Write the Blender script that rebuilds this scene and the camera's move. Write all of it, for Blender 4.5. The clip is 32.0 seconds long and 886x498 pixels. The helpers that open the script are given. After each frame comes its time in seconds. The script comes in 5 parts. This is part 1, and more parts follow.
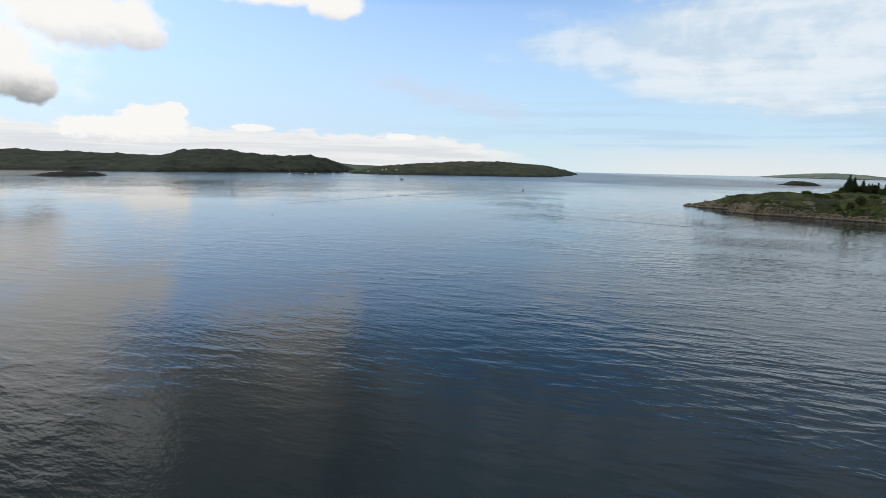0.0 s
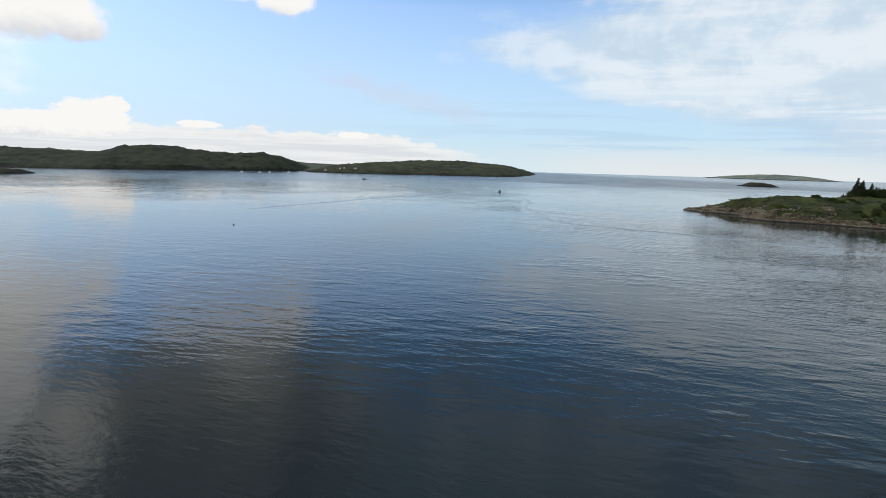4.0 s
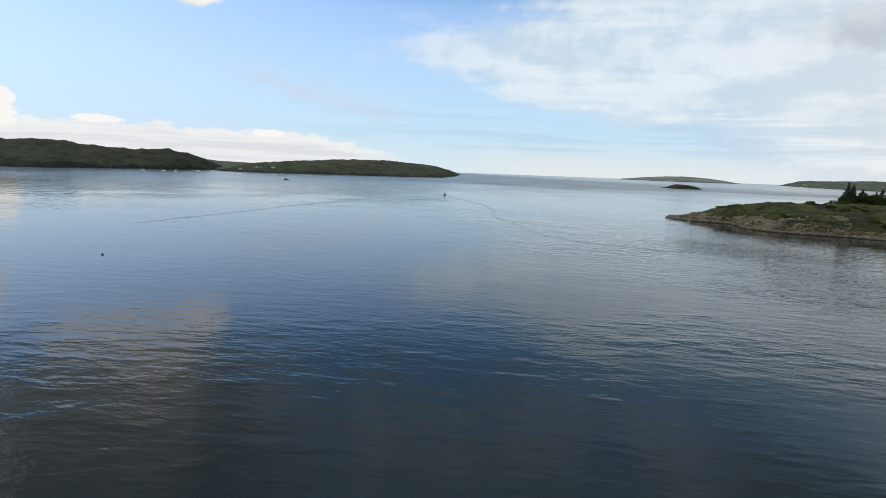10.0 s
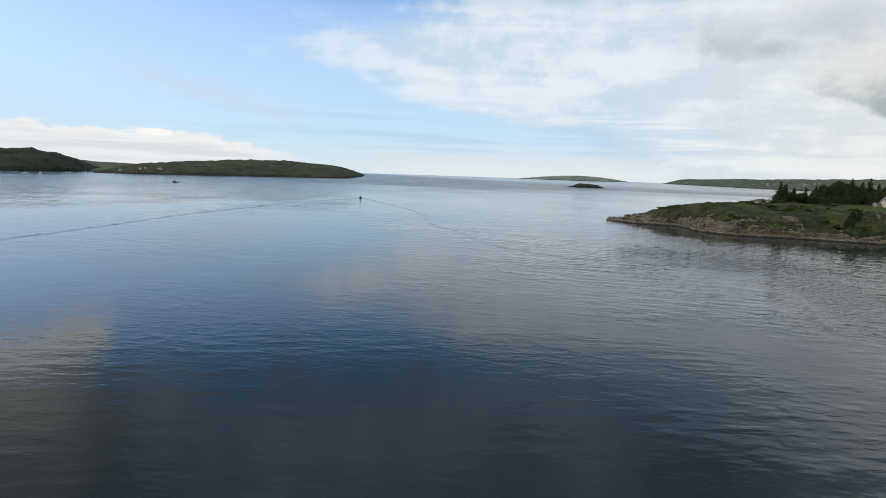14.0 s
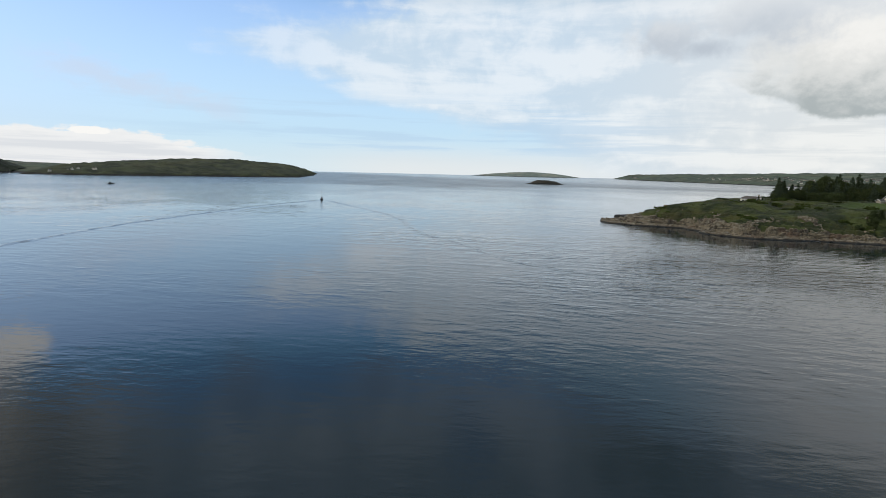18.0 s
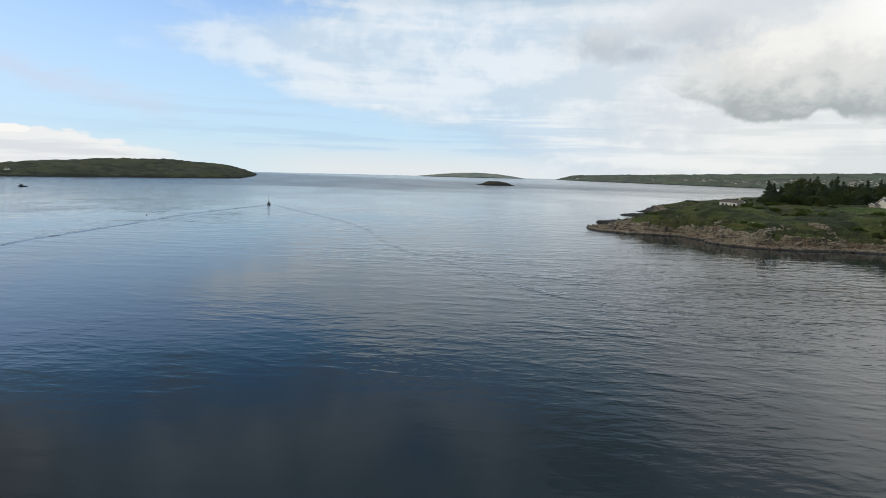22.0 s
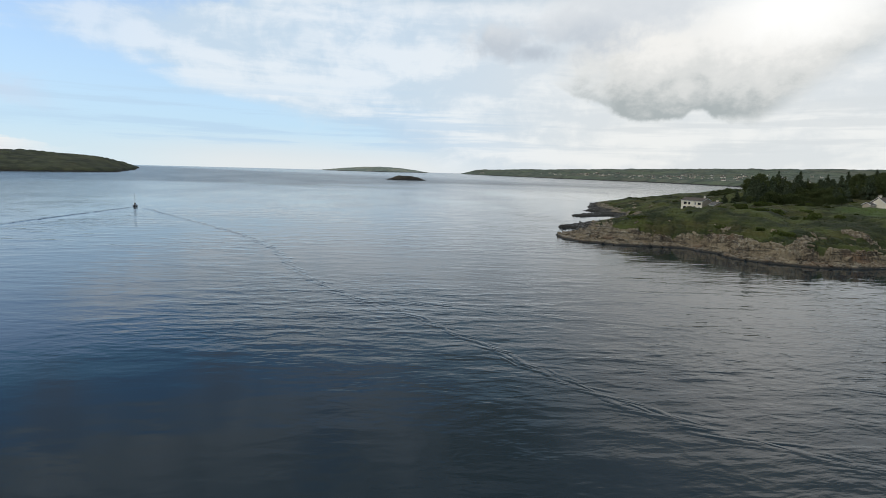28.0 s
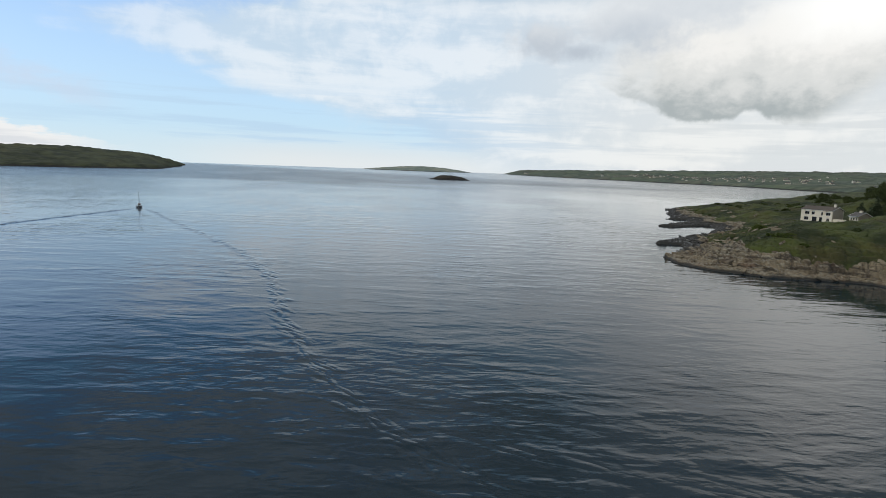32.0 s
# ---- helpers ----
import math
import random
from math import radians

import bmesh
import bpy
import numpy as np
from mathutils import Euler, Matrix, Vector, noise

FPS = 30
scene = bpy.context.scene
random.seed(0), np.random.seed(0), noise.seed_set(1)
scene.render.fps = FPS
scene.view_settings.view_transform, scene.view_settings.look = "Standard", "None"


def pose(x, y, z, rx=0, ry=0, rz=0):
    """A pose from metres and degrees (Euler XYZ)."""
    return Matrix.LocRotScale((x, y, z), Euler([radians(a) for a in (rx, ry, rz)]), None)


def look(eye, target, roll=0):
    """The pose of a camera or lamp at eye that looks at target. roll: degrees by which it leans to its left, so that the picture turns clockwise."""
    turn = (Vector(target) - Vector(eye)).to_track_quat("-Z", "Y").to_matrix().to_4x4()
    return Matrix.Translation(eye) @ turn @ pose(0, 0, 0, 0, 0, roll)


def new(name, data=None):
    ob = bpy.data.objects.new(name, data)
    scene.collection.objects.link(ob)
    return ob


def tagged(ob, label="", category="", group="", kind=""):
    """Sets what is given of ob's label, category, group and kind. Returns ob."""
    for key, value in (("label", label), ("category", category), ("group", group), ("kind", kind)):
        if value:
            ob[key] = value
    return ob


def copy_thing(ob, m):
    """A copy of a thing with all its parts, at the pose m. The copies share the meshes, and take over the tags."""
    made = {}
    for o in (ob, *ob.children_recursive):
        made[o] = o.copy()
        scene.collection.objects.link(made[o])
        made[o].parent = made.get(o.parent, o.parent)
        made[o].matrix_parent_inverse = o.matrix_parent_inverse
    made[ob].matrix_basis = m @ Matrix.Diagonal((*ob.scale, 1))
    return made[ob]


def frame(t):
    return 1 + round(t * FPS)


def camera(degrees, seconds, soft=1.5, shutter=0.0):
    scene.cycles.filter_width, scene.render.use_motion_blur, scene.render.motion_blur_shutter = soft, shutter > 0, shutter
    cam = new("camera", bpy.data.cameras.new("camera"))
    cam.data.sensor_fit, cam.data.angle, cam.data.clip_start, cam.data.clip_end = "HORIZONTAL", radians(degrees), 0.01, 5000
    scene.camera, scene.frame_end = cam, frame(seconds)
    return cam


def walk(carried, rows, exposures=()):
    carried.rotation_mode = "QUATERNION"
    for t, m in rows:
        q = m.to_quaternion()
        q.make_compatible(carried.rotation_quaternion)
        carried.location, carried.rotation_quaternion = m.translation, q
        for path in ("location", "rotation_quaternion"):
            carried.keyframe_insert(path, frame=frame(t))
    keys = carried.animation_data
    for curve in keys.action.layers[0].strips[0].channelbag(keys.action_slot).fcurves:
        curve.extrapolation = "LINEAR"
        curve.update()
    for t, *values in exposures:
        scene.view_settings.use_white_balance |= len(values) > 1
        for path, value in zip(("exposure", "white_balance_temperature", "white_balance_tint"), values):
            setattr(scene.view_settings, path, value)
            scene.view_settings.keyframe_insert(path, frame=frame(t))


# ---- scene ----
cam = camera(75.94, 32.0, soft=0.6)
PATH = [
    (0.0, pose(0.00, -0.00, 21.61, 81.744, -1.303, -0.001)),
    (0.5, pose(-2.60, 4.89, 21.58, 81.746, -1.419, -0.139)),
    (1.0, pose(-5.01, 9.80, 21.56, 81.730, -1.472, -0.283)),
    (1.5, pose(-7.14, 14.74, 21.55, 81.709, -1.530, -0.426)),
    (2.0, pose(-9.15, 19.73, 21.55, 81.726, -1.586, -0.822)),
    (2.5, pose(-11.15, 24.82, 21.55, 81.706, -1.610, -1.167)),
    (3.0, pose(-13.07, 29.97, 21.55, 81.720, -1.608, -1.778)),
    (3.5, pose(-14.83, 35.18, 21.55, 81.737, -1.669, -3.577)),
    (4.0, pose(-16.34, 40.37, 21.55, 81.767, -1.688, -4.622)),
    (4.5, pose(-17.55, 45.48, 21.56, 81.813, -1.708, -6.417)),
    (6.5, pose(-21.43, 65.90, 21.59, 81.755, -1.820, -10.402)),
    (7.0, pose(-22.10, 71.03, 21.56, 81.736, -1.894, -10.724)),
    (7.5, pose(-22.53, 76.16, 21.51, 81.745, -1.982, -10.717)),
    (8.0, pose(-23.03, 81.43, 21.43, 81.789, -2.064, -11.171)),
    (8.5, pose(-23.80, 86.86, 21.34, 81.826, -2.141, -11.214)),
    (9.0, pose(-24.65, 92.19, 21.25, 81.879, -2.208, -11.216)),
    (9.5, pose(-25.51, 97.27, 21.18, 81.985, -2.214, -12.454)),
    (10.0, pose(-26.24, 102.13, 21.10, 82.030, -2.167, -12.625)),
    (10.5, pose(-26.87, 106.98, 21.03, 82.106, -2.132, -13.960)),
    (11.0, pose(-27.34, 111.78, 20.95, 82.131, -2.052, -14.514)),
    (11.5, pose(-27.78, 116.69, 20.86, 82.217, -2.021, -16.398)),
    (12.0, pose(-28.12, 121.68, 20.79, 82.285, -1.995, -18.748)),
    (12.5, pose(-28.26, 126.59, 20.72, 82.314, -1.993, -19.692)),
    (13.0, pose(-28.17, 131.41, 20.68, 82.331, -2.000, -20.350)),
    (13.5, pose(-27.92, 136.18, 20.65, 82.368, -1.953, -20.853)),
    (14.0, pose(-27.69, 141.01, 20.64, 82.407, -1.883, -22.376)),
    (14.5, pose(-27.57, 145.80, 20.63, 82.405, -1.820, -23.565)),
    (15.0, pose(-27.42, 150.37, 20.64, 82.421, -1.745, -24.495)),
    (15.5, pose(-27.32, 154.70, 20.67, 82.415, -1.664, -25.312)),
    (17.5, pose(-26.91, 171.03, 20.91, 82.302, -1.490, -26.749)),
    (18.0, pose(-26.78, 175.06, 20.98, 82.277, -1.382, -27.239)),
    (18.5, pose(-26.65, 179.12, 21.04, 82.275, -1.268, -27.720)),
    (19.0, pose(-26.40, 183.18, 21.12, 82.318, -1.163, -29.448)),
    (19.5, pose(-25.97, 187.29, 21.21, 82.323, -1.157, -30.058)),
    (20.0, pose(-25.43, 191.49, 21.31, 82.361, -1.202, -31.113)),
    (20.5, pose(-24.75, 195.78, 21.40, 82.388, -1.256, -31.758)),
    (21.0, pose(-23.90, 200.11, 21.46, 82.436, -1.311, -32.125)),
    (21.5, pose(-22.86, 204.46, 21.51, 82.460, -1.361, -32.448)),
    (22.0, pose(-21.73, 208.89, 21.54, 82.457, -1.406, -32.863)),
    (22.5, pose(-20.48, 213.33, 21.54, 82.449, -1.352, -33.192)),
    (23.0, pose(-19.11, 217.86, 21.53, 82.404, -1.220, -33.657)),
    (23.5, pose(-17.58, 222.50, 21.52, 82.431, -1.195, -36.896)),
    (24.0, pose(-15.84, 227.12, 21.53, 82.399, -1.158, -39.362)),
    (24.5, pose(-13.90, 231.79, 21.53, 82.318, -1.124, -40.296)),
    (25.0, pose(-11.83, 236.66, 21.53, 82.208, -1.160, -40.912)),
    (25.5, pose(-9.56, 241.49, 21.49, 82.172, -1.241, -41.376)),
    (27.5, pose(0.95, 260.42, 21.18, 82.130, -1.606, -42.210)),
    (28.0, pose(3.99, 265.01, 21.04, 82.132, -1.577, -42.539)),
    (28.5, pose(7.21, 269.73, 20.86, 82.101, -1.542, -42.404)),
    (29.0, pose(10.51, 274.74, 20.69, 82.095, -1.584, -42.233)),
    (29.5, pose(13.88, 279.79, 20.55, 82.081, -1.624, -41.875)),
    (30.0, pose(17.28, 284.83, 20.45, 82.062, -1.718, -41.157)),
    (30.5, pose(20.77, 289.89, 20.37, 82.051, -1.822, -39.975)),
    (31.0, pose(24.51, 294.96, 20.29, 82.024, -1.908, -38.820)),
    (31.5, pose(28.37, 300.27, 20.20, 81.988, -2.003, -38.617)),
    (32.0, pose(32.31, 305.62, 20.10, 81.997, -2.093, -38.380)),
]
walk(cam, PATH)

# ---- world, sun ----
SUN_AZ, SUN_EL = -70.0, 42.0


class Nodes:
    """Short hand for node trees."""

    def __init__(self, tree):
        self.tree = tree
        tree.nodes.clear()

    def add(self, kind, **values):
        n = self.tree.nodes.new(kind)
        for k, v in values.items():
            setattr(n, k, v)
        return n

    def put(self, socket, value):
        if hasattr(value, "is_linked"):
            self.tree.links.new(value, socket)
        else:
            socket.default_value = value

    def math(self, op, a, b=0.0, c=0.0, clamp=False):
        n = self.add("ShaderNodeMath", operation=op, use_clamp=clamp)
        for i, v in enumerate((a, b, c)):
            self.put(n.inputs[i], v)
        return n.outputs[0]

    def smooth(self, x, lo, hi, to0=0.0, to1=1.0):
        n = self.add("ShaderNodeMapRange", interpolation_type="SMOOTHSTEP")
        for i, v in enumerate((x, lo, hi, to0, to1)):
            self.put(n.inputs[i], v)
        return n.outputs[0]

    def mix(self, fac, a, b, mode="MIX"):
        n = self.add("ShaderNodeMix", data_type="RGBA", blend_type=mode)
        self.put(n.inputs[0], fac)
        for s, v in ((n.inputs[6], a), (n.inputs[7], b)):
            self.put(s, (*v, 1) if isinstance(v, tuple) and len(v) == 3 else v)
        return n.outputs[2]

    def noise(self, vec, scale, detail=4.0, rough=0.5, distort=0.0):
        n = self.add("ShaderNodeTexNoise")
        self.put(n.inputs["Vector"], vec)
        n.inputs["Scale"].default_value, n.inputs["Detail"].default_value = scale, detail
        n.inputs["Roughness"].default_value, n.inputs["Distortion"].default_value = rough, distort
        return n.outputs["Fac"]

    def xyz(self, x, y, z):
        n = self.add("ShaderNodeCombineXYZ")
        for i, v in enumerate((x, y, z)):
            self.put(n.inputs[i], v)
        return n.outputs[0]

    def add_shift(self, vec, by):
        n = self.add("ShaderNodeVectorMath", operation="ADD")
        self.put(n.inputs[0], vec)
        n.inputs[1].default_value = (by, by * 0.7, 0)
        return n.outputs[0]

    def mapped(self, vec, scale=(1, 1, 1), turn=0.0):
        """Turned about z, then scaled."""
        if turn:
            n = self.add("ShaderNodeMapping")
            self.put(n.inputs["Vector"], vec)
            n.inputs["Rotation"].default_value = (0, 0, radians(turn))
            vec = n.outputs[0]
        n = self.add("ShaderNodeMapping")
        self.put(n.inputs["Vector"], vec)
        n.inputs["Scale"].default_value = scale
        return n.outputs[0]


def build_sky():
    w = bpy.data.worlds.new("sky")
    scene.world = w
    w.use_nodes = True
    k = Nodes(w.node_tree)
    way = k.add("ShaderNodeTexCoord").outputs["Generated"]
    sep = k.add("ShaderNodeSeparateXYZ")
    k.put(sep.inputs[0], way)
    x, y, z = sep.outputs
    el = k.math("MULTIPLY", k.math("ARCSINE", z), 57.2958)
    az = k.math("MULTIPLY", k.math("ARCTAN2", x, y), 57.2958)
    up = k.math("MAXIMUM", z, 0.02)
    sky = k.add("ShaderNodeTexSky", sky_type="NISHITA", sun_disc=False, sun_elevation=radians(SUN_EL),
                sun_rotation=radians(SUN_AZ), altitude=20, air_density=1.0, dust_density=0.8, ozone_density=2.5)
    k.put(sky.inputs["Vector"], k.xyz(x, y, up))
    # pale haze towards the horizon
    haze = k.smooth(el, -2.0, 23.0, 1.0, 0.0)
    base = k.mix(1.0, sky.outputs[0], SKY_TINT, "MULTIPLY")
    # bluer over the open water, milky towards the bay
    milky = k.smooth(az, 33.0, 62.0)
    haze_tone, streak_tone = k.mix(milky, k.mix(k.smooth(el, 0.0, 4.0), k.mix(k.smooth(az, 8.0, 24.0), HAZE_LOW, (7.9, 8.35, 8.7)), k.mix(k.smooth(az, -14.0, 6.0), HAZE_WEST, HAZE)), (7.9, 8.4, 8.8)), k.mix(milky, STREAK, (6.9, 7.3, 7.5))
    sheet_light, sheet_dark = k.mix(milky, SHEET_LIGHT, (8.7, 8.8, 8.65)), k.mix(milky, SHEET_DARK, (7.2, 7.55, 7.7))
    col = k.mix(k.math("MULTIPLY", haze, 0.86), base, haze_tone)
    flat = k.xyz(k.math("DIVIDE", x, k.math("ADD", up, 0.10)), k.math("DIVIDE", y, k.math("ADD", up, 0.10)), 0.0)
    polar = k.xyz(k.math("MULTIPLY", az, 0.1), k.math("MULTIPLY", el, 0.1), 0.0)
    stretched = k.xyz(k.math("MULTIPLY", az, 0.045), k.math("MULTIPLY", el, 0.2), 3.0)
    n_big = k.noise(stretched, 1.6, 6, 0.55, 0.3)
    n_fine = k.noise(polar, 3.2, 8, 0.6, 0.4)
    n_puff = k.noise(polar, 6.5, 8, 0.55)
    n_small = k.noise(k.mapped(polar, (1, 1.5, 1)), 17.0, 8, 0.6, 0.3)
    n_flat = k.noise(flat, 1.1, 7, 0.6, 0.5)

    def centred(n, amount):
        return k.math("MULTIPLY", k.math("SUBTRACT", n, 0.5), amount)

    def lay(col, mask, tone):
        return k.mix(mask, col, tone)

    def blob(a, e, ra, re):
        dx, dy = k.math("DIVIDE", k.math("SUBTRACT", az, a), ra), k.math("DIVIDE", k.math("SUBTRACT", el, e), re)
        return k.math("SUBTRACT", 1.0, k.math("SQRT", k.math("ADD", k.math("MULTIPLY", dx, dx), k.math("MULTIPLY", dy, dy))))

    def most(parts):
        field = parts[0]
        for f in parts[1:]:
            field = k.math("MAXIMUM", field, f)
        return field

    # deep blue above the view, with broken cloud that closes overhead
    col = k.mix(k.smooth(el, 14.5, 17.5), col, k.mix(k.smooth(el, 15.5, 20.5), (2.0, 4.4, 7.2), DEEP_BLUE))
    n_deck = k.noise(k.xyz(k.math("MULTIPLY", az, 0.1), k.math("MULTIPLY", el, 0.07), 5.0), 1.5, 5, 0.5, 0.3)
    west = k.smooth(az, 4.0, -12.0)
    deck = k.math("ADD", k.math("ADD", el, k.math("MULTIPLY", west, 4.5)), centred(n_deck, 4.5))
    deck_tone = k.mix(k.smooth(n_deck, 0.22, 0.78), k.mix(west, SLATE_DARK, BROWN_DARK), k.mix(west, SLATE_LIGHT, BROWN_LIGHT))
    col = k.mix(k.smooth(deck, 18.0, 26.0), col, deck_tone)
    for places, tone in (([(-15, 19.0, 5.2, 5.2), (-11.5, 16.5, 2.2, 2.0)], (5.9, 5.6, 5.1)), ([(-35.0, 14.0, 6.0, 11.0), (-30, 23, 4.5, 6)], (10.8, 10.4, 9.8)),
                         ([(7.2, 20.5, 3.4, 4.6), (20.6, 20.5, 2.6, 3.8), (31, 27.0, 4.5, 4.5)], (2.0, 2.7, 4.0)), ([(49, 27.0, 11, 5.5)], (1.5, 1.7, 1.7))):
        field = k.math("ADD", most([blob(*p) for p in places]), k.math("ADD", centred(n_fine, 1.0), centred(n_puff, 0.5)))
        col = lay(col, k.math("MULTIPLY", k.smooth(field, -0.15, 1.0), 0.85), tone)
    # sheet of stratus that opens like a wedge
    run = k.math("SUBTRACT", az, 3.5)
    low = k.math("MULTIPLY_ADD", run, -0.29, 11.3)
    high = k.math("MULTIPLY_ADD", run, 0.24, 11.7)
    inside = k.math("MINIMUM", k.math("SUBTRACT", el, low), k.math("SUBTRACT", high, el))
    inside = k.math("ADD", inside, k.math("ADD", centred(n_big, 7.0), centred(n_fine, 3.0)))
    sheet = k.math("MULTIPLY", k.math("MULTIPLY", k.smooth(inside, -0.9, 2.2), k.smooth(az, 4.0, 24.0, 0.6, 1.0)), k.smooth(az, 95.0, 150.0, 0.92, 0.3))
    tone = k.mix(k.smooth(k.math("ADD", n_big, centred(n_fine, 0.5)), 0.38, 0.62), sheet_dark, sheet_light)
    tone = k.mix(k.smooth(k.math("ADD", el, centred(n_fine, 5.0)), 21.0, 27.0), k.mix(k.math("MULTIPLY", k.smooth(el, 14.5, 19.0), k.smooth(az, 62.0, 48.0)), tone, k.mix(k.smooth(n_flat, 0.25, 0.75), (2.2, 3.7, 5.1), (3.8, 5.2, 6.4))), k.mix(k.smooth(n_flat, 0.32, 0.68), HIGH_DARK, HIGH_LIGHT))
    col = lay(col, sheet, tone)
    # thin grey-blue streaks below it
    bar = k.noise(k.xyz(k.math("MULTIPLY", az, 0.03), k.math("MULTIPLY", el, 0.5), 9.0), 2.0, 6, 0.6)
    streak = k.math("MULTIPLY", k.smooth(bar, 0.46, 0.62), k.math("MULTIPLY", k.smooth(el, 1.2, 2.6), k.smooth(el, 8.5, 5.0)))
    streak = k.math("MULTIPLY", streak, k.smooth(az, -12.0, 22.0, 0.05, 0.7))
    col = lay(col, streak, streak_tone)

    def heap(col, places, noise_amount, edge, light, dark, base_el, depth, small=False, rag=1.0):
        """A heaped cloud: ellipses (azimuth, elevation, half width, half height) with a ragged edge and a darker base."""
        field = None
        for a, e, ra, re in places:
            dx = k.math("DIVIDE", k.math("SUBTRACT", az, a), ra)
            dy = k.math("DIVIDE", k.math("SUBTRACT", el, e), re)
            f = k.math("SUBTRACT", 1.0, k.math("SQRT", k.math("ADD", k.math("MULTIPLY", dx, dx), k.math("MULTIPLY", dy, dy))))
            field = f if field is None else k.math("MAXIMUM", field, f)
        field = k.math("ADD", field, k.math("ADD", centred(n_small if small else n_puff, noise_amount), centred(n_puff if small else n_fine, noise_amount * 0.8)))
        mask = k.smooth(field, -edge, edge)
        shade = k.math("ADD", k.math("DIVIDE", k.math("SUBTRACT", el, base_el), depth), k.math("ADD", centred(n_small, 0.9 * rag) if small else centred(n_puff, 0.5 * rag), centred(n_fine, 0.9 * rag)))
        return lay(col, mask, k.mix(k.smooth(shade, 0.0, 1.0), dark, light))

    # long low bank over the hills, flat layers with small heads
    n_bank = k.noise(k.mapped(polar, (0.55, 1.7, 1)), 6.0, 7, 0.55, 0.3)
    top = k.math("ADD", k.smooth(az, -2.0, 9.0, 3.0, 1.2), k.math("ADD", centred(n_bank, 2.2), centred(n_puff, 0.9)))
    bank = k.math("MULTIPLY", k.smooth(k.math("SUBTRACT", top, el), -0.12, 0.28), k.smooth(az, 11.0, 3.0, 0.0, 0.95))
    layer = k.noise(k.xyz(k.math("MULTIPLY", az, 0.05), k.math("MULTIPLY", el, 0.9), 2.0), 2.2, 5, 0.55, 0.4)
    head = k.smooth(k.math("SUBTRACT", k.math("ADD", el, centred(n_puff, 1.6)), top), -1.1, -0.1)
    tone = k.mix(k.smooth(layer, 0.36, 0.62), (7.3, 7.5, 7.8), (8.5, 8.55, 8.6))
    col = lay(col, bank, k.mix(k.math("MULTIPLY", head, 0.5), tone, PUFF))
    col = heap(col, [(-30.0, 2.6, 4.0, 1.1), (-26.6, 3.2, 3.0, 1.7), (-25.0, 4.2, 1.2, 0.9), (-18.2, 3.2, 1.9, 0.35), (-4.3, 2.8, 1.6, 0.3)], 0.75, 0.13, PUFF, MID_CLOUD, 0.6, 1.8, True)
    # heaps above
    col = heap(col, [(-38.4, 7.4, 4.0, 2.9), (-35.4, 6.0, 1.9, 1.8)], 0.8, 0.16, PUFF, DARK_CLOUD, 4.3, 2.6)
    col = heap(col, [(-31.0, 11.4, 5.4, 2.2), (-27.4, 10.4, 2.4, 1.2), (-36, 13.6, 6, 2.4), (-36, 19.0, 5.0, 4.5)], 0.85, 0.22, PUFF, MID_CLOUD, 8.4, 3.0)
    col = heap(col, [(-17, 15.4, 7.0, 1.3), (-10.6, 14.7, 2.6, 1.5)], 0.7, 0.22, PUFF, MID_CLOUD, 12.2, 2.0)
    # faint veil
    veil = k.math("SUBTRACT", 1.0, k.math("MULTIPLY", k.math("ABSOLUTE", k.math("SUBTRACT", k.math("MULTIPLY_ADD", az, -0.2, 6.7), el)), 0.6))
    veil = k.math("MULTIPLY", k.smooth(k.math("ADD", veil, k.math("ADD", centred(n_fine, 2.2), centred(n_bank, 2.0))), -0.2, 1.2), k.math("MULTIPLY", k.smooth(az, -11.0, -4.0), k.smooth(az, 11.0, 4.0)))
    col = lay(col, k.math("MULTIPLY", veil, 0.55), (6.2, 6.9, 8.2))
    # grey rain cloud with a bright crown
    # heavy cloud: a wavy lower edge, dark base, bright shoulder
    fold = k.noise(k.mapped(polar, (0.8, 1.3, 1)), 3.4, 7, 0.55, 0.5)
    lower = k.math("ADD", k.math("MULTIPLY", k.math("MAXIMUM", k.math("SUBTRACT", az, 71.0), 0.0), 0.72), k.math("MULTIPLY", k.math("MAXIMUM", k.math("SUBTRACT", 60.5, az), 0.0), 0.42))
    notch = k.smooth(k.math("ABSOLUTE", k.math("SUBTRACT", az, 66.0)), 1.6, 0.2, 0.0, 0.9)
    above = k.math("SUBTRACT", k.math("SUBTRACT", k.math("SUBTRACT", el, 5.1), lower), notch)
    above = k.math("ADD", above, k.math("ADD", centred(n_puff, 1.1), centred(n_fine, 1.3)))
    body = k.math("MULTIPLY", k.smooth(above, k.smooth(az, 67.0, 74.0, -0.25, -1.2), k.smooth(az, 67.0, 74.0, 0.35, 1.6)), k.math("MULTIPLY", k.smooth(k.math("ADD", az, centred(n_fine, 8.0)), 52.0, 60.0), k.smooth(az, 100.0, 88.0)))
    lit = k.math("ADD", k.math("DIVIDE", above, 4.2), k.math("ADD", k.math("ADD", centred(fold, 1.05), -0.05), k.math("ADD", centred(n_puff, 0.5), centred(n_small, 0.35))))
    lit = k.math("ADD", lit, k.smooth(az, 69.0, 76.0, 0.0, 0.55))
    heavy = k.mix(k.smooth(lit, 0.0, 0.8), (4.2, 4.65, 4.75), (7.1, 7.25, 7.15))
    heavy = k.mix(k.smooth(lit, 0.7, 1.6), heavy, (8.95, 8.9, 8.65))
    body = k.math("MULTIPLY", body, k.smooth(k.math("ADD", el, centred(n_fine, 4.0)), 15.5, 12.0))
    col = lay(col, body, heavy)
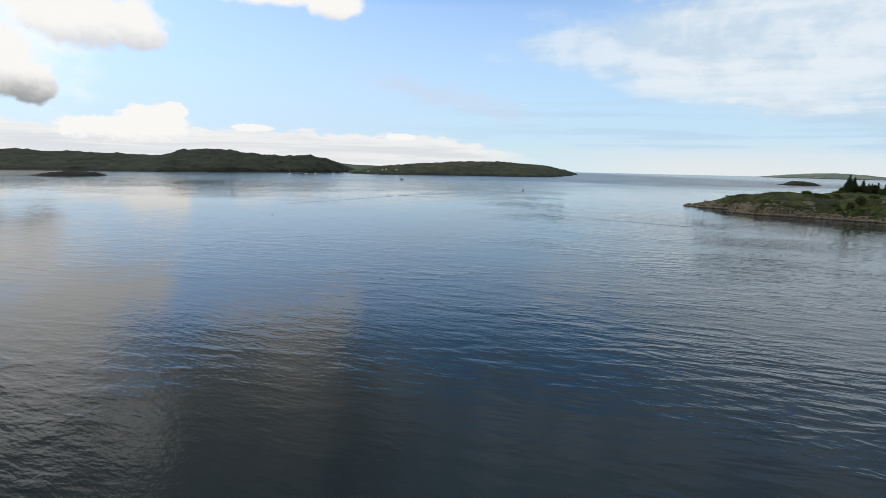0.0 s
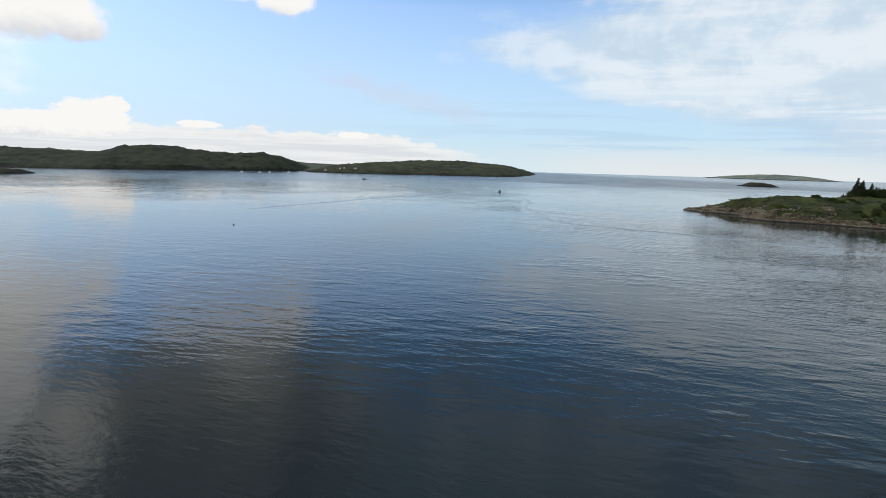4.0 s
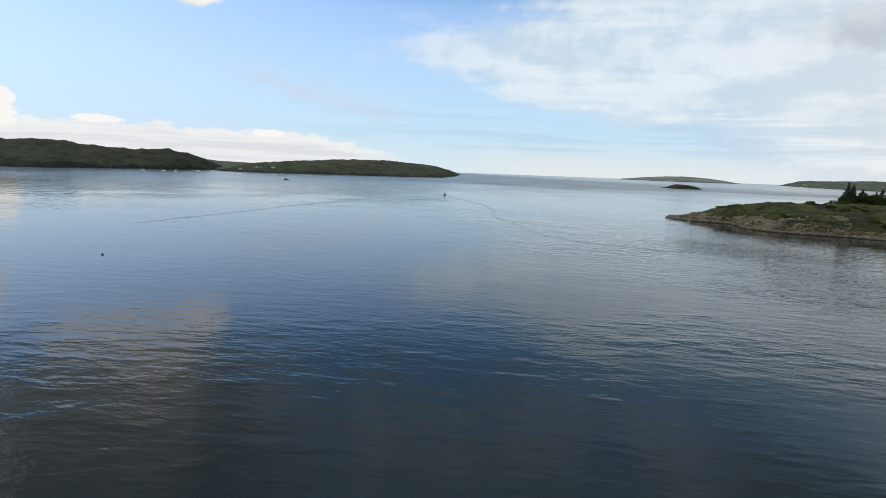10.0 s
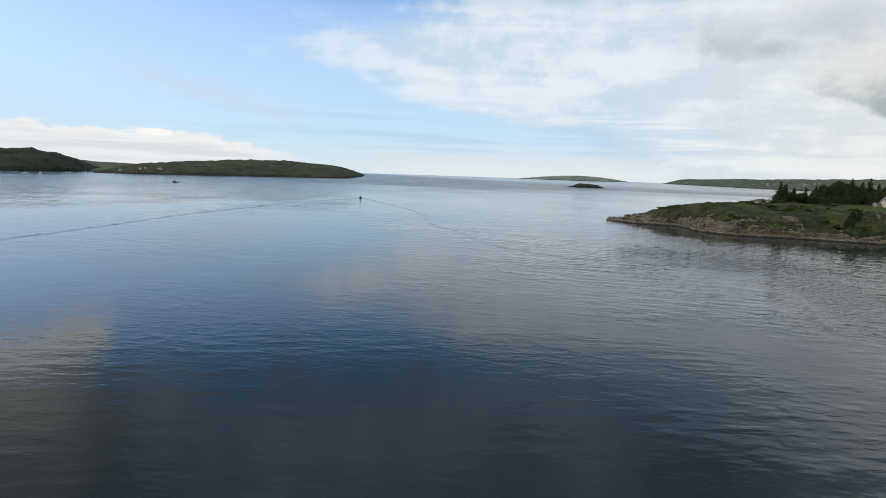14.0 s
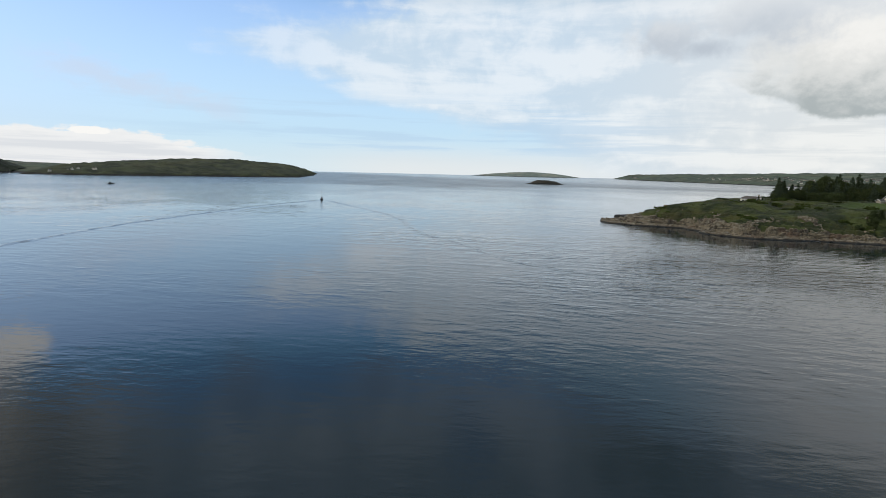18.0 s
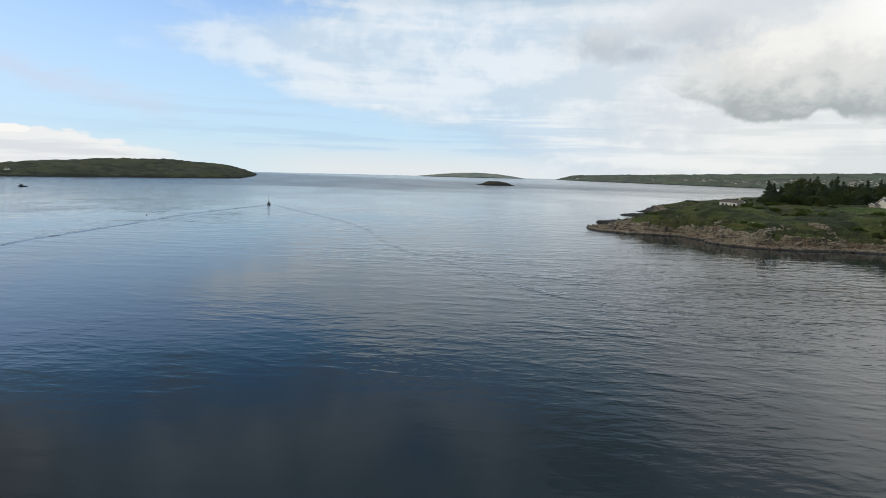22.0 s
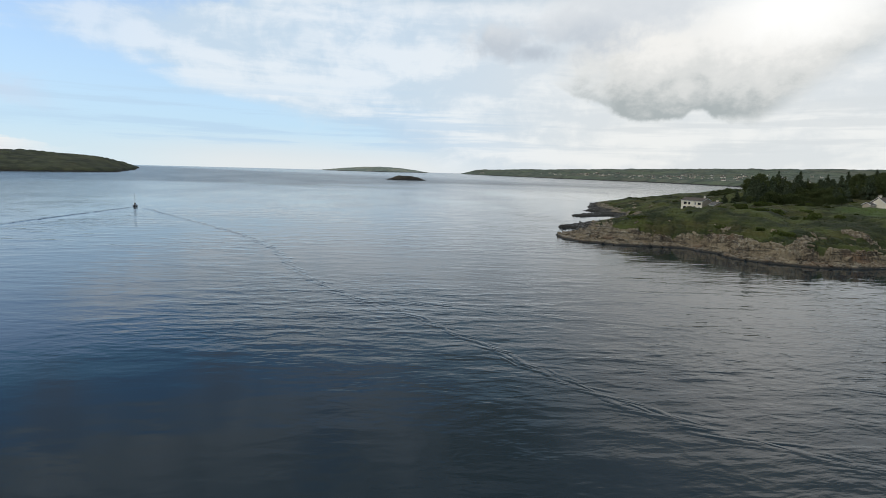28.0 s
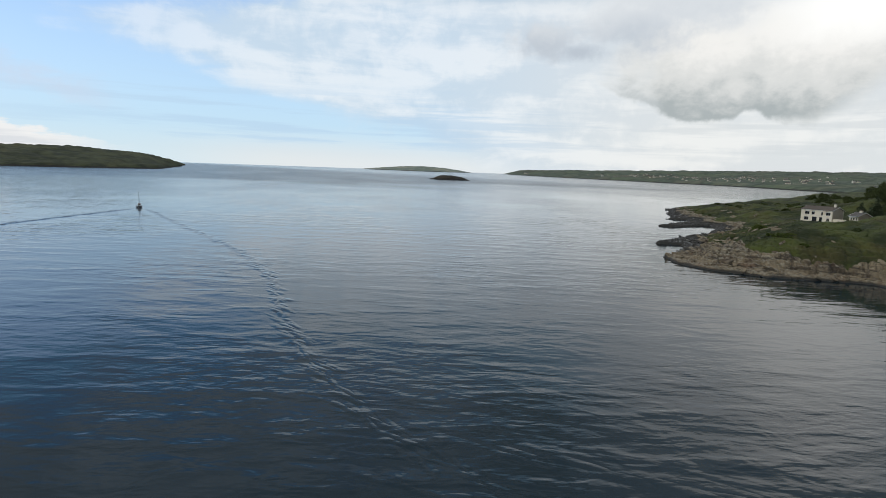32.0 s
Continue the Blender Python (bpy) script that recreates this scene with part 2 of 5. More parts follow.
    # ragged grey wisps on its near side
    col = heap(col, [(47.8, 12.2, 2.6, 1.3), (51, 11.3, 2.6, 0.7), (56.0, 13.6, 4.2, 1.9), (60, 15.2, 6, 1.5)], 1.9, 0.8, (7.0, 7.4, 7.8), (5.1, 5.7, 6.4), 10.8, 5.0)
    glow = k.math("MULTIPLY", k.smooth(k.math("ABSOLUTE", k.math("SUBTRACT", az, 73.0)), 9.0, 1.0), k.smooth(k.math("ADD", el, centred(n_fine, 3.0)), 10.0, 13.5))
    col = lay(col, k.math("MULTIPLY", k.math("MULTIPLY", glow, k.smooth(el, 30.0, 20.0)), 0.9), (10.5, 10.5, 10.3))
    out = k.add("ShaderNodeBackground")
    k.put(out.inputs["Color"], col)
    out.inputs["Strength"].default_value = 0.1
    k.put(k.add("ShaderNodeOutputWorld").inputs["Surface"], out.outputs[0])


SKY_TINT = (1.64, 1.73, 1.95)
HAZE = (5.3, 7.4, 9.2)
HAZE_WEST = (5.3, 7.0, 9.0)
HAZE_LOW = (6.6, 8.2, 9.2)
DEEP_BLUE = (1.35, 2.7, 5.2)
SLATE_DARK, SLATE_LIGHT = (2.8, 3.25, 3.75), (4.3, 4.85, 5.5)
BROWN_DARK, BROWN_LIGHT = (1.9, 1.85, 1.7), (4.0, 3.75, 3.3)
PUFF = (9.5, 9.4, 9.15)
MID_CLOUD = (5.9, 6.2, 6.8)
DARK_CLOUD = (3.3, 3.4, 3.5)
SHEET_LIGHT = (8.0, 8.65, 9.2)
SHEET_DARK = (5.9, 7.15, 8.3)
STREAK = (5.0, 6.8, 8.6)
HIGH_DARK = (1.5, 1.75, 1.85)
HIGH_LIGHT = (3.3, 3.7, 3.9)
build_sky()

sun = new("sun", bpy.data.lights.new("sun", "SUN"))
sun.data.energy, sun.data.angle, sun.data.color = 1.1, radians(12), (1.0, 0.95, 0.87)
sun.matrix_world = look((0, 0, 0), (-math.sin(radians(SUN_AZ)) * math.cos(radians(SUN_EL)), -math.cos(radians(SUN_AZ)) * math.cos(radians(SUN_EL)), -math.sin(radians(SUN_EL))))


# ---- materials ----
def material(name, make):
    m = bpy.data.materials.new(name)
    m.use_nodes = True
    k = Nodes(m.node_tree)
    p = k.add("ShaderNodeBsdfPrincipled")
    k.out = k.add("ShaderNodeOutputMaterial")
    k.put(k.out.inputs["Surface"], p.outputs[0])
    make(k, p)
    return m


def bump(k, height, strength, distance=1.0):
    n = k.add("ShaderNodeBump")
    n.inputs["Strength"].default_value = strength
    n.inputs["Distance"].default_value = distance
    k.put(n.inputs["Height"], height)
    return n.outputs[0]


def position(k):
    return k.add("ShaderNodeNewGeometry").outputs["Position"]


def plain(name, colour, rough=0.6, metal=0.0, vary=0.15, scale=3.0):
    def make(k, p):
        n = k.noise(k.add("ShaderNodeTexCoord").outputs["Object"], scale, 5, 0.6)
        dark = tuple(c * (1 - vary) for c in colour)
        light = tuple(min(1, c * (1 + vary)) for c in colour)
        k.put(p.inputs["Base Color"], k.mix(k.smooth(n, 0.3, 0.7), dark, light))
        p.inputs["Roughness"].default_value, p.inputs["Metallic"].default_value = rough, metal
        k.put(p.inputs["Normal"], bump(k, n, 0.15, 0.02))
    return material(name, make)


def sea(k, p):
    pos = position(k)
    p.inputs["Base Color"].default_value = (0.006, 0.020, 0.031, 1)
    p.inputs["IOR"].default_value = 1.333
    # smooth slicks and ruffled water
    patch = k.noise(k.mapped(pos, (1, 0.45, 1), 20), 0.011, 4, 0.55, 0.4)
    slick = k.smooth(patch, 0.38, 0.62)
    sep = k.add("ShaderNodeSeparateXYZ")
    k.put(sep.inputs[0], pos)
    far_line = k.math("MULTIPLY_ADD", sep.outputs[0], 0.18, sep.outputs[1])
    far_line = k.math("ADD", far_line, k.math("MULTIPLY", k.noise(k.mapped(pos, (1, 1, 1)), 0.004, 4, 0.5), 500.0))
    wind = k.math("MULTIPLY", k.math("MULTIPLY", k.smooth(far_line, 1100.0, 1320.0), k.smooth(sep.outputs[0], -60.0, 130.0)), k.smooth(sep.outputs[0], 1250.0, 750.0))
    # long-crested ripples, one train over the near water and one up the inlet
    turned = k.smooth(k.math("MULTIPLY_ADD", sep.outputs[0], 0.5, sep.outputs[1]), 130.0, 300.0)

    def crests(lean, wave, stretch, seed):
        n = k.noise(k.add_shift(k.mapped(pos, (1.0 / stretch, 1.0, 1.0), lean), seed), 1.0 / wave, 2.5, 0.5, 0.35)
        return k.math("POWER", k.smooth(n, 0.18, 0.86), 1.6)

    south = k.math("ADD", k.math("MULTIPLY", crests(14, 3.2, 2.4, 0), 1.0), k.math("MULTIPLY", crests(24, 1.7, 2.0, 40), 0.42))
    north = k.math("ADD", k.math("MULTIPLY", crests(42, 2.6, 2.2, 80), 1.0), k.math("MULTIPLY", crests(33, 1.5, 1.9, 120), 0.45))
    train = k.math("ADD", k.math("MULTIPLY", south, k.math("SUBTRACT", 1.0, turned)), k.math("MULTIPLY", north, turned))
    far_train = crests(40, 5.5, 2.4, 160)
    alive = k.smooth(k.noise(k.mapped(pos, (0.6, 1, 1), 25), 0.024, 3, 0.5), 0.36, 0.62, 0.35, 1.0)
    swell = k.noise(k.mapped(pos, (0.45, 1.0, 1.0), 33), 0.10, 2, 0.45, 0.5)
    ripple = k.noise(k.mapped(pos, (0.34, 1.0, 1.0), 30), 0.85, 2, 0.5, 0.5)
    chop = k.noise(k.mapped(pos, (0.45, 1.0, 1.0), 34), 1.9, 3, 0.55)
    fine = k.noise(k.mapped(pos, (0.6, 1.0, 1.0), 55), 4.2, 2, 0.5)
    h = k.math("MULTIPLY", swell, 0.05)
    h = k.math("MULTIPLY_ADD", train, k.math("MULTIPLY", alive, 0.082), h)
    h = k.math("MULTIPLY_ADD", far_train, k.smooth(sep.outputs[1], 200.0, 420.0, 0.0, 0.15), h)
    h = k.math("MULTIPLY_ADD", ripple, k.math("MULTIPLY_ADD", slick, 0.030, 0.012), h)
    ruffled = k.math("MULTIPLY", k.smooth(sep.outputs[1], 95.0, 35.0), k.smooth(sep.outputs[0], 10.0, -25.0))
    amount = k.math("MULTIPLY_ADD", wind, 0.03, k.math("MULTIPLY_ADD", slick, 0.018, 0.005))
    amount = k.math("MULTIPLY_ADD", ruffled, 0.030, amount)
    off = k.math("ADD", k.math("MULTIPLY", k.math("SUBTRACT", sep.outputs[0], 161.0), -0.635), k.math("MULTIPLY", k.math("SUBTRACT", sep.outputs[1], 320.0), -0.7725))
    down = k.math("ADD", k.math("MULTIPLY", k.math("SUBTRACT", sep.outputs[0], 161.0), 0.7725), k.math("MULTIPLY", k.math("SUBTRACT", sep.outputs[1], 320.0), -0.635))
    behind = k.smooth(down, -32.0, 6.0)
    lee = k.math("MULTIPLY", k.smooth(off, 95.0, 35.0), behind)
    h = k.math("MULTIPLY", h, k.math("MULTIPLY_ADD", lee, -0.20, 1.0))
    h = k.math("MULTIPLY_ADD", chop, amount, h)
    h = k.math("MULTIPLY_ADD", fine, k.math("MULTIPLY", amount, 0.22), h)
    # still water under the land
    core = k.math("MULTIPLY", k.smooth(off, 62.0, 20.0), behind)
    h = k.math("MULTIPLY", h, k.math("MULTIPLY_ADD", core, -0.60, 1.0))
    h = k.math("MULTIPLY", h, k.math("MULTIPLY_ADD", lee, -0.10, 1.0))
    h = k.math("MULTIPLY", h, k.smooth(k.noise(pos, 0.017, 3, 0.5), 0.38, 0.60, 0.55, 1.15))
    # water ruffled by the boat's wash
    wash = k.math("MULTIPLY", k.math("MULTIPLY", k.smooth(sep.outputs[0], 22.0, 52.0), k.smooth(sep.outputs[1], 390.0, 330.0)), k.smooth(sep.outputs[0], 125.0, 85.0))
    h = k.math("MULTIPLY", h, k.math("MULTIPLY_ADD", wash, 0.42, 1.06))
    # fresher water off the headland
    fresh = k.math("MULTIPLY", k.smooth(k.math("MULTIPLY_ADD", sep.outputs[1], 0.08, sep.outputs[0]), 18.0, 48.0), k.smooth(sep.outputs[1], 350.0, 260.0))
    fresh = k.math("MULTIPLY", fresh, k.math("SUBTRACT", 1.0, lee))
    h = k.math("MULTIPLY", h, k.math("MULTIPLY_ADD", fresh, 0.85, 1.0))
    quiet = k.math("MULTIPLY", k.math("MULTIPLY", k.smooth(sep.outputs[1], 110.0, 230.0), k.smooth(sep.outputs[1], 500.0, 400.0)), k.smooth(sep.outputs[0], 60.0, 15.0))
    h = k.math("MULTIPLY", h, k.math("MULTIPLY_ADD", quiet, -0.48, 1.0))
    calm = k.math("MAXIMUM", k.math("MAXIMUM", wind, k.smooth(sep.outputs[1], 130.0, 420.0, 1.0, 0.75)), k.smooth(sep.outputs[1], 700.0, 1100.0, 0.75, 1.2))
    h = k.math("MULTIPLY", h, k.math("MULTIPLY", calm, 0.93))
    k.put(p.inputs["Normal"], bump(k, h, 1.0, 1.0))
    k.put(p.inputs["Roughness"], k.math("MULTIPLY_ADD", wind, 0.10, k.math("ADD", k.smooth(sep.outputs[1], 380.0, 850.0, 0.0, 0.12), k.math("MULTIPLY_ADD", slick, 0.03, 0.022))))


def grass_and_rock(k, p):
    pos = position(k)
    turf = k.add("ShaderNodeAttribute", attribute_name="turf").outputs["Fac"]
    sep = k.add("ShaderNodeSeparateXYZ")
    k.put(sep.inputs[0], pos)
    broad, mid, small = k.noise(pos, 0.05, 4, 0.55), k.noise(pos, 0.35, 5, 0.6), k.noise(pos, 2.2, 4, 0.6)
    patch = k.noise(pos, 0.09, 4, 0.6)
    green = k.mix(k.smooth(patch, 0.40, 0.62), (0.020, 0.031, 0.008), (0.074, 0.094, 0.020))
    green = k.mix(k.math("MULTIPLY", k.smooth(mid, 0.5, 0.7), 0.35), green, (0.105, 0.098, 0.028))
    green = k.mix(k.math("MULTIPLY", k.smooth(broad, 0.50, 0.66), 0.45), green, (0.095, 0.078, 0.026))
    away = k.add("ShaderNodeVectorMath", operation="DISTANCE")
    k.put(away.inputs[0], k.mapped(pos, (1.0, 2.0, 0.0)))
    away.inputs[1].default_value = (254, 616, 0)
    meadow = k.smooth(k.math("MULTIPLY_ADD", mid, 16.0, away.outputs["Value"]), 42.0, 24.0)
    green = k.mix(k.math("MULTIPLY", meadow, 0.75), green, (0.070, 0.116, 0.018))
    green = k.mix(k.math("MULTIPLY", k.smooth(small, 0.50, 0.75), 0.3), green, (0.018, 0.026, 0.010))
    stone = k.mix(k.smooth(mid, 0.3, 0.7), (0.055, 0.040, 0.026), (0.23, 0.172, 0.105))
    stone = k.mix(k.math("MULTIPLY", k.smooth(small, 0.52, 0.72), 0.7), stone, (0.36, 0.29, 0.19))
    strata = k.noise(k.mapped(pos, (0.12, 0.12, 1.6), 20), 1.2, 4, 0.6, 0.5)
    joint = k.noise(k.mapped(pos, (1.0, 1.0, 0.12), 20), 0.8, 3, 0.6, 0.8)
    gap = k.math("MULTIPLY", k.smooth(strata, 0.60, 0.54), k.smooth(k.math("ABSOLUTE", k.math("SUBTRACT", joint, 0.5)), 0.0, 0.02))
    zone = k.noise(pos, 0.13, 3, 0.55)
    stone = k.mix(k.math("MULTIPLY", k.smooth(zone, 0.50, 0.62), 0.45), stone, (0.36, 0.285, 0.18))
    stone = k.mix(k.math("MULTIPLY", k.smooth(zone, 0.47, 0.34), 0.65), stone, (0.17, 0.098, 0.056))
    stone = k.mix(k.math("MULTIPLY_ADD", gap, 0.7, 0.3), (0.030, 0.024, 0.019), stone)
    # light from above painted in: paler stone on faces that turn up
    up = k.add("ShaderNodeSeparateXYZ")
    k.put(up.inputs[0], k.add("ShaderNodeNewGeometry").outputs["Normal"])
    lit_tops = k.math("MULTIPLY", k.smooth(up.outputs[2], 0.62, 0.92), k.smooth(small, 0.36, 0.56))
    stone = k.mix(k.math("MULTIPLY", lit_tops, 0.55), stone, (0.41, 0.355, 0.26))
    lichen = k.math("MULTIPLY", k.smooth(k.noise(pos, 0.8, 5, 0.65), 0.52, 0.66), k.smooth(sep.outputs[2], 1.6, 3.2))
    stone = k.mix(k.math("MULTIPLY", lichen, 0.45), stone, (0.50, 0.44, 0.32))
    wet = k.smooth(k.math("SUBTRACT", k.math("MULTIPLY_ADD", mid, 0.7, sep.outputs[2]), k.smooth(sep.outputs[1], 378.0, 392.0, 0.0, 1.0)), 0.95, 0.55)
    stone = k.mix(wet, stone, (0.035, 0.031, 0.025))
    mask = k.smooth(k.math("ADD", turf, k.math("MULTIPLY", k.math("SUBTRACT", mid, 0.5), 0.9)), 0.42, 0.58)
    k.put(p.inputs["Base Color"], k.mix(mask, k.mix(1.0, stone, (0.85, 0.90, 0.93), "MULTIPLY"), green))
    k.put(p.inputs["Roughness"], k.mix(mask, (0.8, 0.8, 0.8), (0.95, 0.95, 0.95)))
    height = k.math("ADD", k.math("MULTIPLY", small, 0.28), k.math("MULTIPLY", gap, 0.25))
    k.put(p.inputs["Normal"], bump(k, height, 0.8, 0.6))


def hill_cover(shade, light, fields=False):
    def make(k, p):
        pos = position(k)
        broad, mid, small = k.noise(pos, 0.008, 4, 0.6), k.noise(pos, 0.035, 6, 0.65), k.noise(pos, 0.16, 4, 0.6)
        c = k.mix(k.smooth(mid, 0.35, 0.65), shade, light)
        c = k.mix(k.math("MULTIPLY", k.smooth(broad, 0.5, 0.68), 0.6), c, tuple(v * f for v, f in zip(light, (1.5, 1.25, 1.2))))
        c = k.mix(k.math("MULTIPLY", k.smooth(small, 0.56, 0.7), 0.6), c, tuple(v * 0.55 for v in shade))
        if fields:
            cell = k.add("ShaderNodeTexVoronoi", feature="F1")
            k.put(cell.inputs["Vector"], k.mapped(pos, (1.0, 0.55, 0.0), 30))
            cell.inputs["Scale"].default_value = 0.011
            tone = k.add("ShaderNodeSeparateColor")
            k.put(tone.inputs[0], cell.outputs["Color"])
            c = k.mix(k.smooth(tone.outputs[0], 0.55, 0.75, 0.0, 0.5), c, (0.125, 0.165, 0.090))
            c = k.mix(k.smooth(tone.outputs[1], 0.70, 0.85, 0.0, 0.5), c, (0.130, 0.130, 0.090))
            hedge = k.add("ShaderNodeTexVoronoi", feature="DISTANCE_TO_EDGE")
            k.put(hedge.inputs["Vector"], k.mapped(pos, (1.0, 0.55, 0.0), 30))
            hedge.inputs["Scale"].default_value = 0.011
            c = k.mix(k.smooth(hedge.outputs["Distance"], 0.07, 0.03, 0.0, 0.5), c, (0.036, 0.050, 0.034))
        sep = k.add("ShaderNodeSeparateXYZ")
        k.put(sep.inputs[0], pos)
        rim = k.smooth(k.math("MULTIPLY_ADD", mid, 3.0, sep.outputs[2]), 4.6, 3.2)
        c = k.mix(rim, c, (0.026, 0.025, 0.023))
        k.put(p.inputs["Base Color"], c)
        p.inputs["Roughness"].default_value = 0.95
        k.put(p.inputs["Normal"], bump(k, k.math("ADD", mid, k.math("MULTIPLY", small, 0.4)), 0.9, 6.0))
    return make


WATER = material("sea_water", sea)
TURF = material("grass_and_rock", grass_and_rock)
HILL = material("dark_heather_hill", hill_cover((0.011, 0.018, 0.010), (0.038, 0.052, 0.025)))
POINT = material("heath_and_rough_grass", hill_cover((0.018, 0.026, 0.013), (0.066, 0.080, 0.036)))
# pasture greens made paler and bluer, haze painted into the colour
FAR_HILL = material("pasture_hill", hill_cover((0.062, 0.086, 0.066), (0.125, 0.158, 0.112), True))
# the far island's distance haze is mixed straight into these greens
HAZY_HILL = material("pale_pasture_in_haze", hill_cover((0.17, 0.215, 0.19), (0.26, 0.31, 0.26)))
SKERRY = material("dark_islet_rock", hill_cover((0.022, 0.022, 0.016), (0.06, 0.058, 0.045)))


# ---- geometry helpers ----
def mesh_thing(name, verts, faces, mat, parent=None, smooth=False, label=""):
    me = bpy.data.meshes.new(name)
    me.from_pydata([tuple(v) for v in verts], [], [tuple(f) for f in faces])
    me.materials.append(mat)
    if smooth:
        me.polygons.foreach_set("use_smooth", [True] * len(me.polygons))
    ob = new(name, me)
    ob.parent = parent
    if label:
        ob["label"] = label
    return ob


def part(name, bm, mat, parent, label=""):
    me = bpy.data.meshes.new(name)
    bm.to_mesh(me)
    bm.free()
    me.materials.append(mat)
    ob = new(name, me)
    ob.parent = parent
    if label:
        ob["label"] = label
    return ob


def lattice(ix, iy, seed):
    h = (ix.astype(np.int64) * 374761393 + iy.astype(np.int64) * 668265263 + seed * 974634777) & 0xFFFFFFFF
    h = ((h ^ (h >> 13)) * 1274126177) & 0xFFFFFFFF
    return ((h ^ (h >> 16)) & 0xFFFFFF) / float(0xFFFFFF)


def value_noise(x, y, seed=0):
    ix, iy = np.floor(x), np.floor(y)
    fx, fy = x - ix, y - iy
    fx, fy = fx * fx * (3 - 2 * fx), fy * fy * (3 - 2 * fy)
    a, b = lattice(ix, iy, seed), lattice(ix + 1, iy, seed)
    c, d = lattice(ix, iy + 1, seed), lattice(ix + 1, iy + 1, seed)
    return (a * (1 - fx) + b * fx) * (1 - fy) + (c * (1 - fx) + d * fx) * fy


def fbm(x, y, octaves=5, seed=0):
    total, amp, norm = 0.0, 1.0, 0.0
    for o in range(octaves):
        total = total + amp * value_noise(x * 2 ** o + 17.3 * o, y * 2 ** o - 9.1 * o, seed + o)
        norm += amp
        amp *= 0.5
    return total / norm - 0.5


def ramp(x, a, b):
    t = np.clip((x - a) / (b - a), 0, 1)
    return t * t * (3 - 2 * t)


def grid_faces(nx, ny):
    i = np.arange(nx * ny).reshape(ny, nx)
    return np.stack([i[:-1, :-1], i[:-1, 1:], i[1:, 1:], i[1:, :-1]], -1).reshape(-1, 4)


# ---- the sea ----
water = mesh_thing("water", [(-4900, -4900, 0), (4900, -4900, 0), (4900, 4900, 0), (-4900, 4900, 0)], [(0, 1, 2, 3)], WATER)
tagged(water, "calm blue-grey sea inlet with low ripples", "sea", kind="structure")

# ---- the headland ----
COAST = [(166, 382), (160, 374), (157.5, 366), (158, 354), (165, 347), (169.5, 339), (167, 330), (161.5, 323), (161, 314), (165, 303),
         (175, 294), (190, 281), (200, 270), (214, 261), (240, 246), (290, 214), (360, 160), (480, 80), (700, -60), (1150, -300), (1150, 560),
         (760, 545), (600, 525), (480, 505), (420, 500), (385, 506), (362, 497), (352, 488), (330, 478), (318, 468), (300, 457), (290, 454),
         (296, 447), (283, 440), (262, 438), (248, 434), (252, 428), (275, 425), (262, 416), (236, 408), (215, 404), (192, 399), (196, 393),
         (188, 389), (178, 386)]
HEIGHTS = [(176, 376, 3.8), (168, 362, 4.8), (187, 368, 7.8), (193, 357, 9.0), (202, 373, 8.2), (204, 346, 10.9), (222, 342, 11.5), (211, 351, 10.5), (212, 362, 8.8), (234, 366, 7.6), (247, 348, 12.2), (203, 332, 9.8),
           (195, 318, 6.5), (225, 308, 10.0), (273, 311, 10.9), (310, 322, 11.5), (262, 330, 11.6), (250, 288, 10.0), (300, 268, 12.0),
           (355, 300, 15.0), (410, 335, 18.0), (520, 330, 22.0), (225, 385, 5.4), (212, 397, 3.0), (243, 396, 5.0), (262, 383, 5.7),
           (266, 369, 7.3), (283, 390, 5.2), (276, 378, 5.7), (300, 394, 5.0), (322, 400, 8.6), (327, 408, 8.2), (326, 393, 10.6), (330, 386, 13.2), (336, 378, 15.5), (350, 412, 10.0), (350, 465, 5.6), (376, 482, 4.2), (395, 442, 5.6), (400, 412, 11.0),
           (338, 432, 6.4), (328, 420, 6.8), (310, 430, 4.6), (280, 428, 3.0), (300, 445, 3.0), (500, 440, 8.0), (800, 350, 14.0), (800, 100, 25.0)]


def coast_distance(x, y):
    """Metres inland from the coast; below zero out at sea."""
    best, inside = np.full(x.shape, 1e9), np.zeros(x.shape, bool)
    for (ax, ay), (bx, by) in zip(COAST, COAST[1:] + COAST[:1]):
        dx, dy = bx - ax, by - ay
        t = np.clip(((x - ax) * dx + (y - ay) * dy) / (dx * dx + dy * dy), 0, 1)
        best = np.minimum(best, np.hypot(x - ax - t * dx, y - ay - t * dy))
        if dy:
            inside ^= ((ay > y) != (by > y)) & (x < (y - ay) * dx / dy + ax)
    return np.where(inside, best, -best)


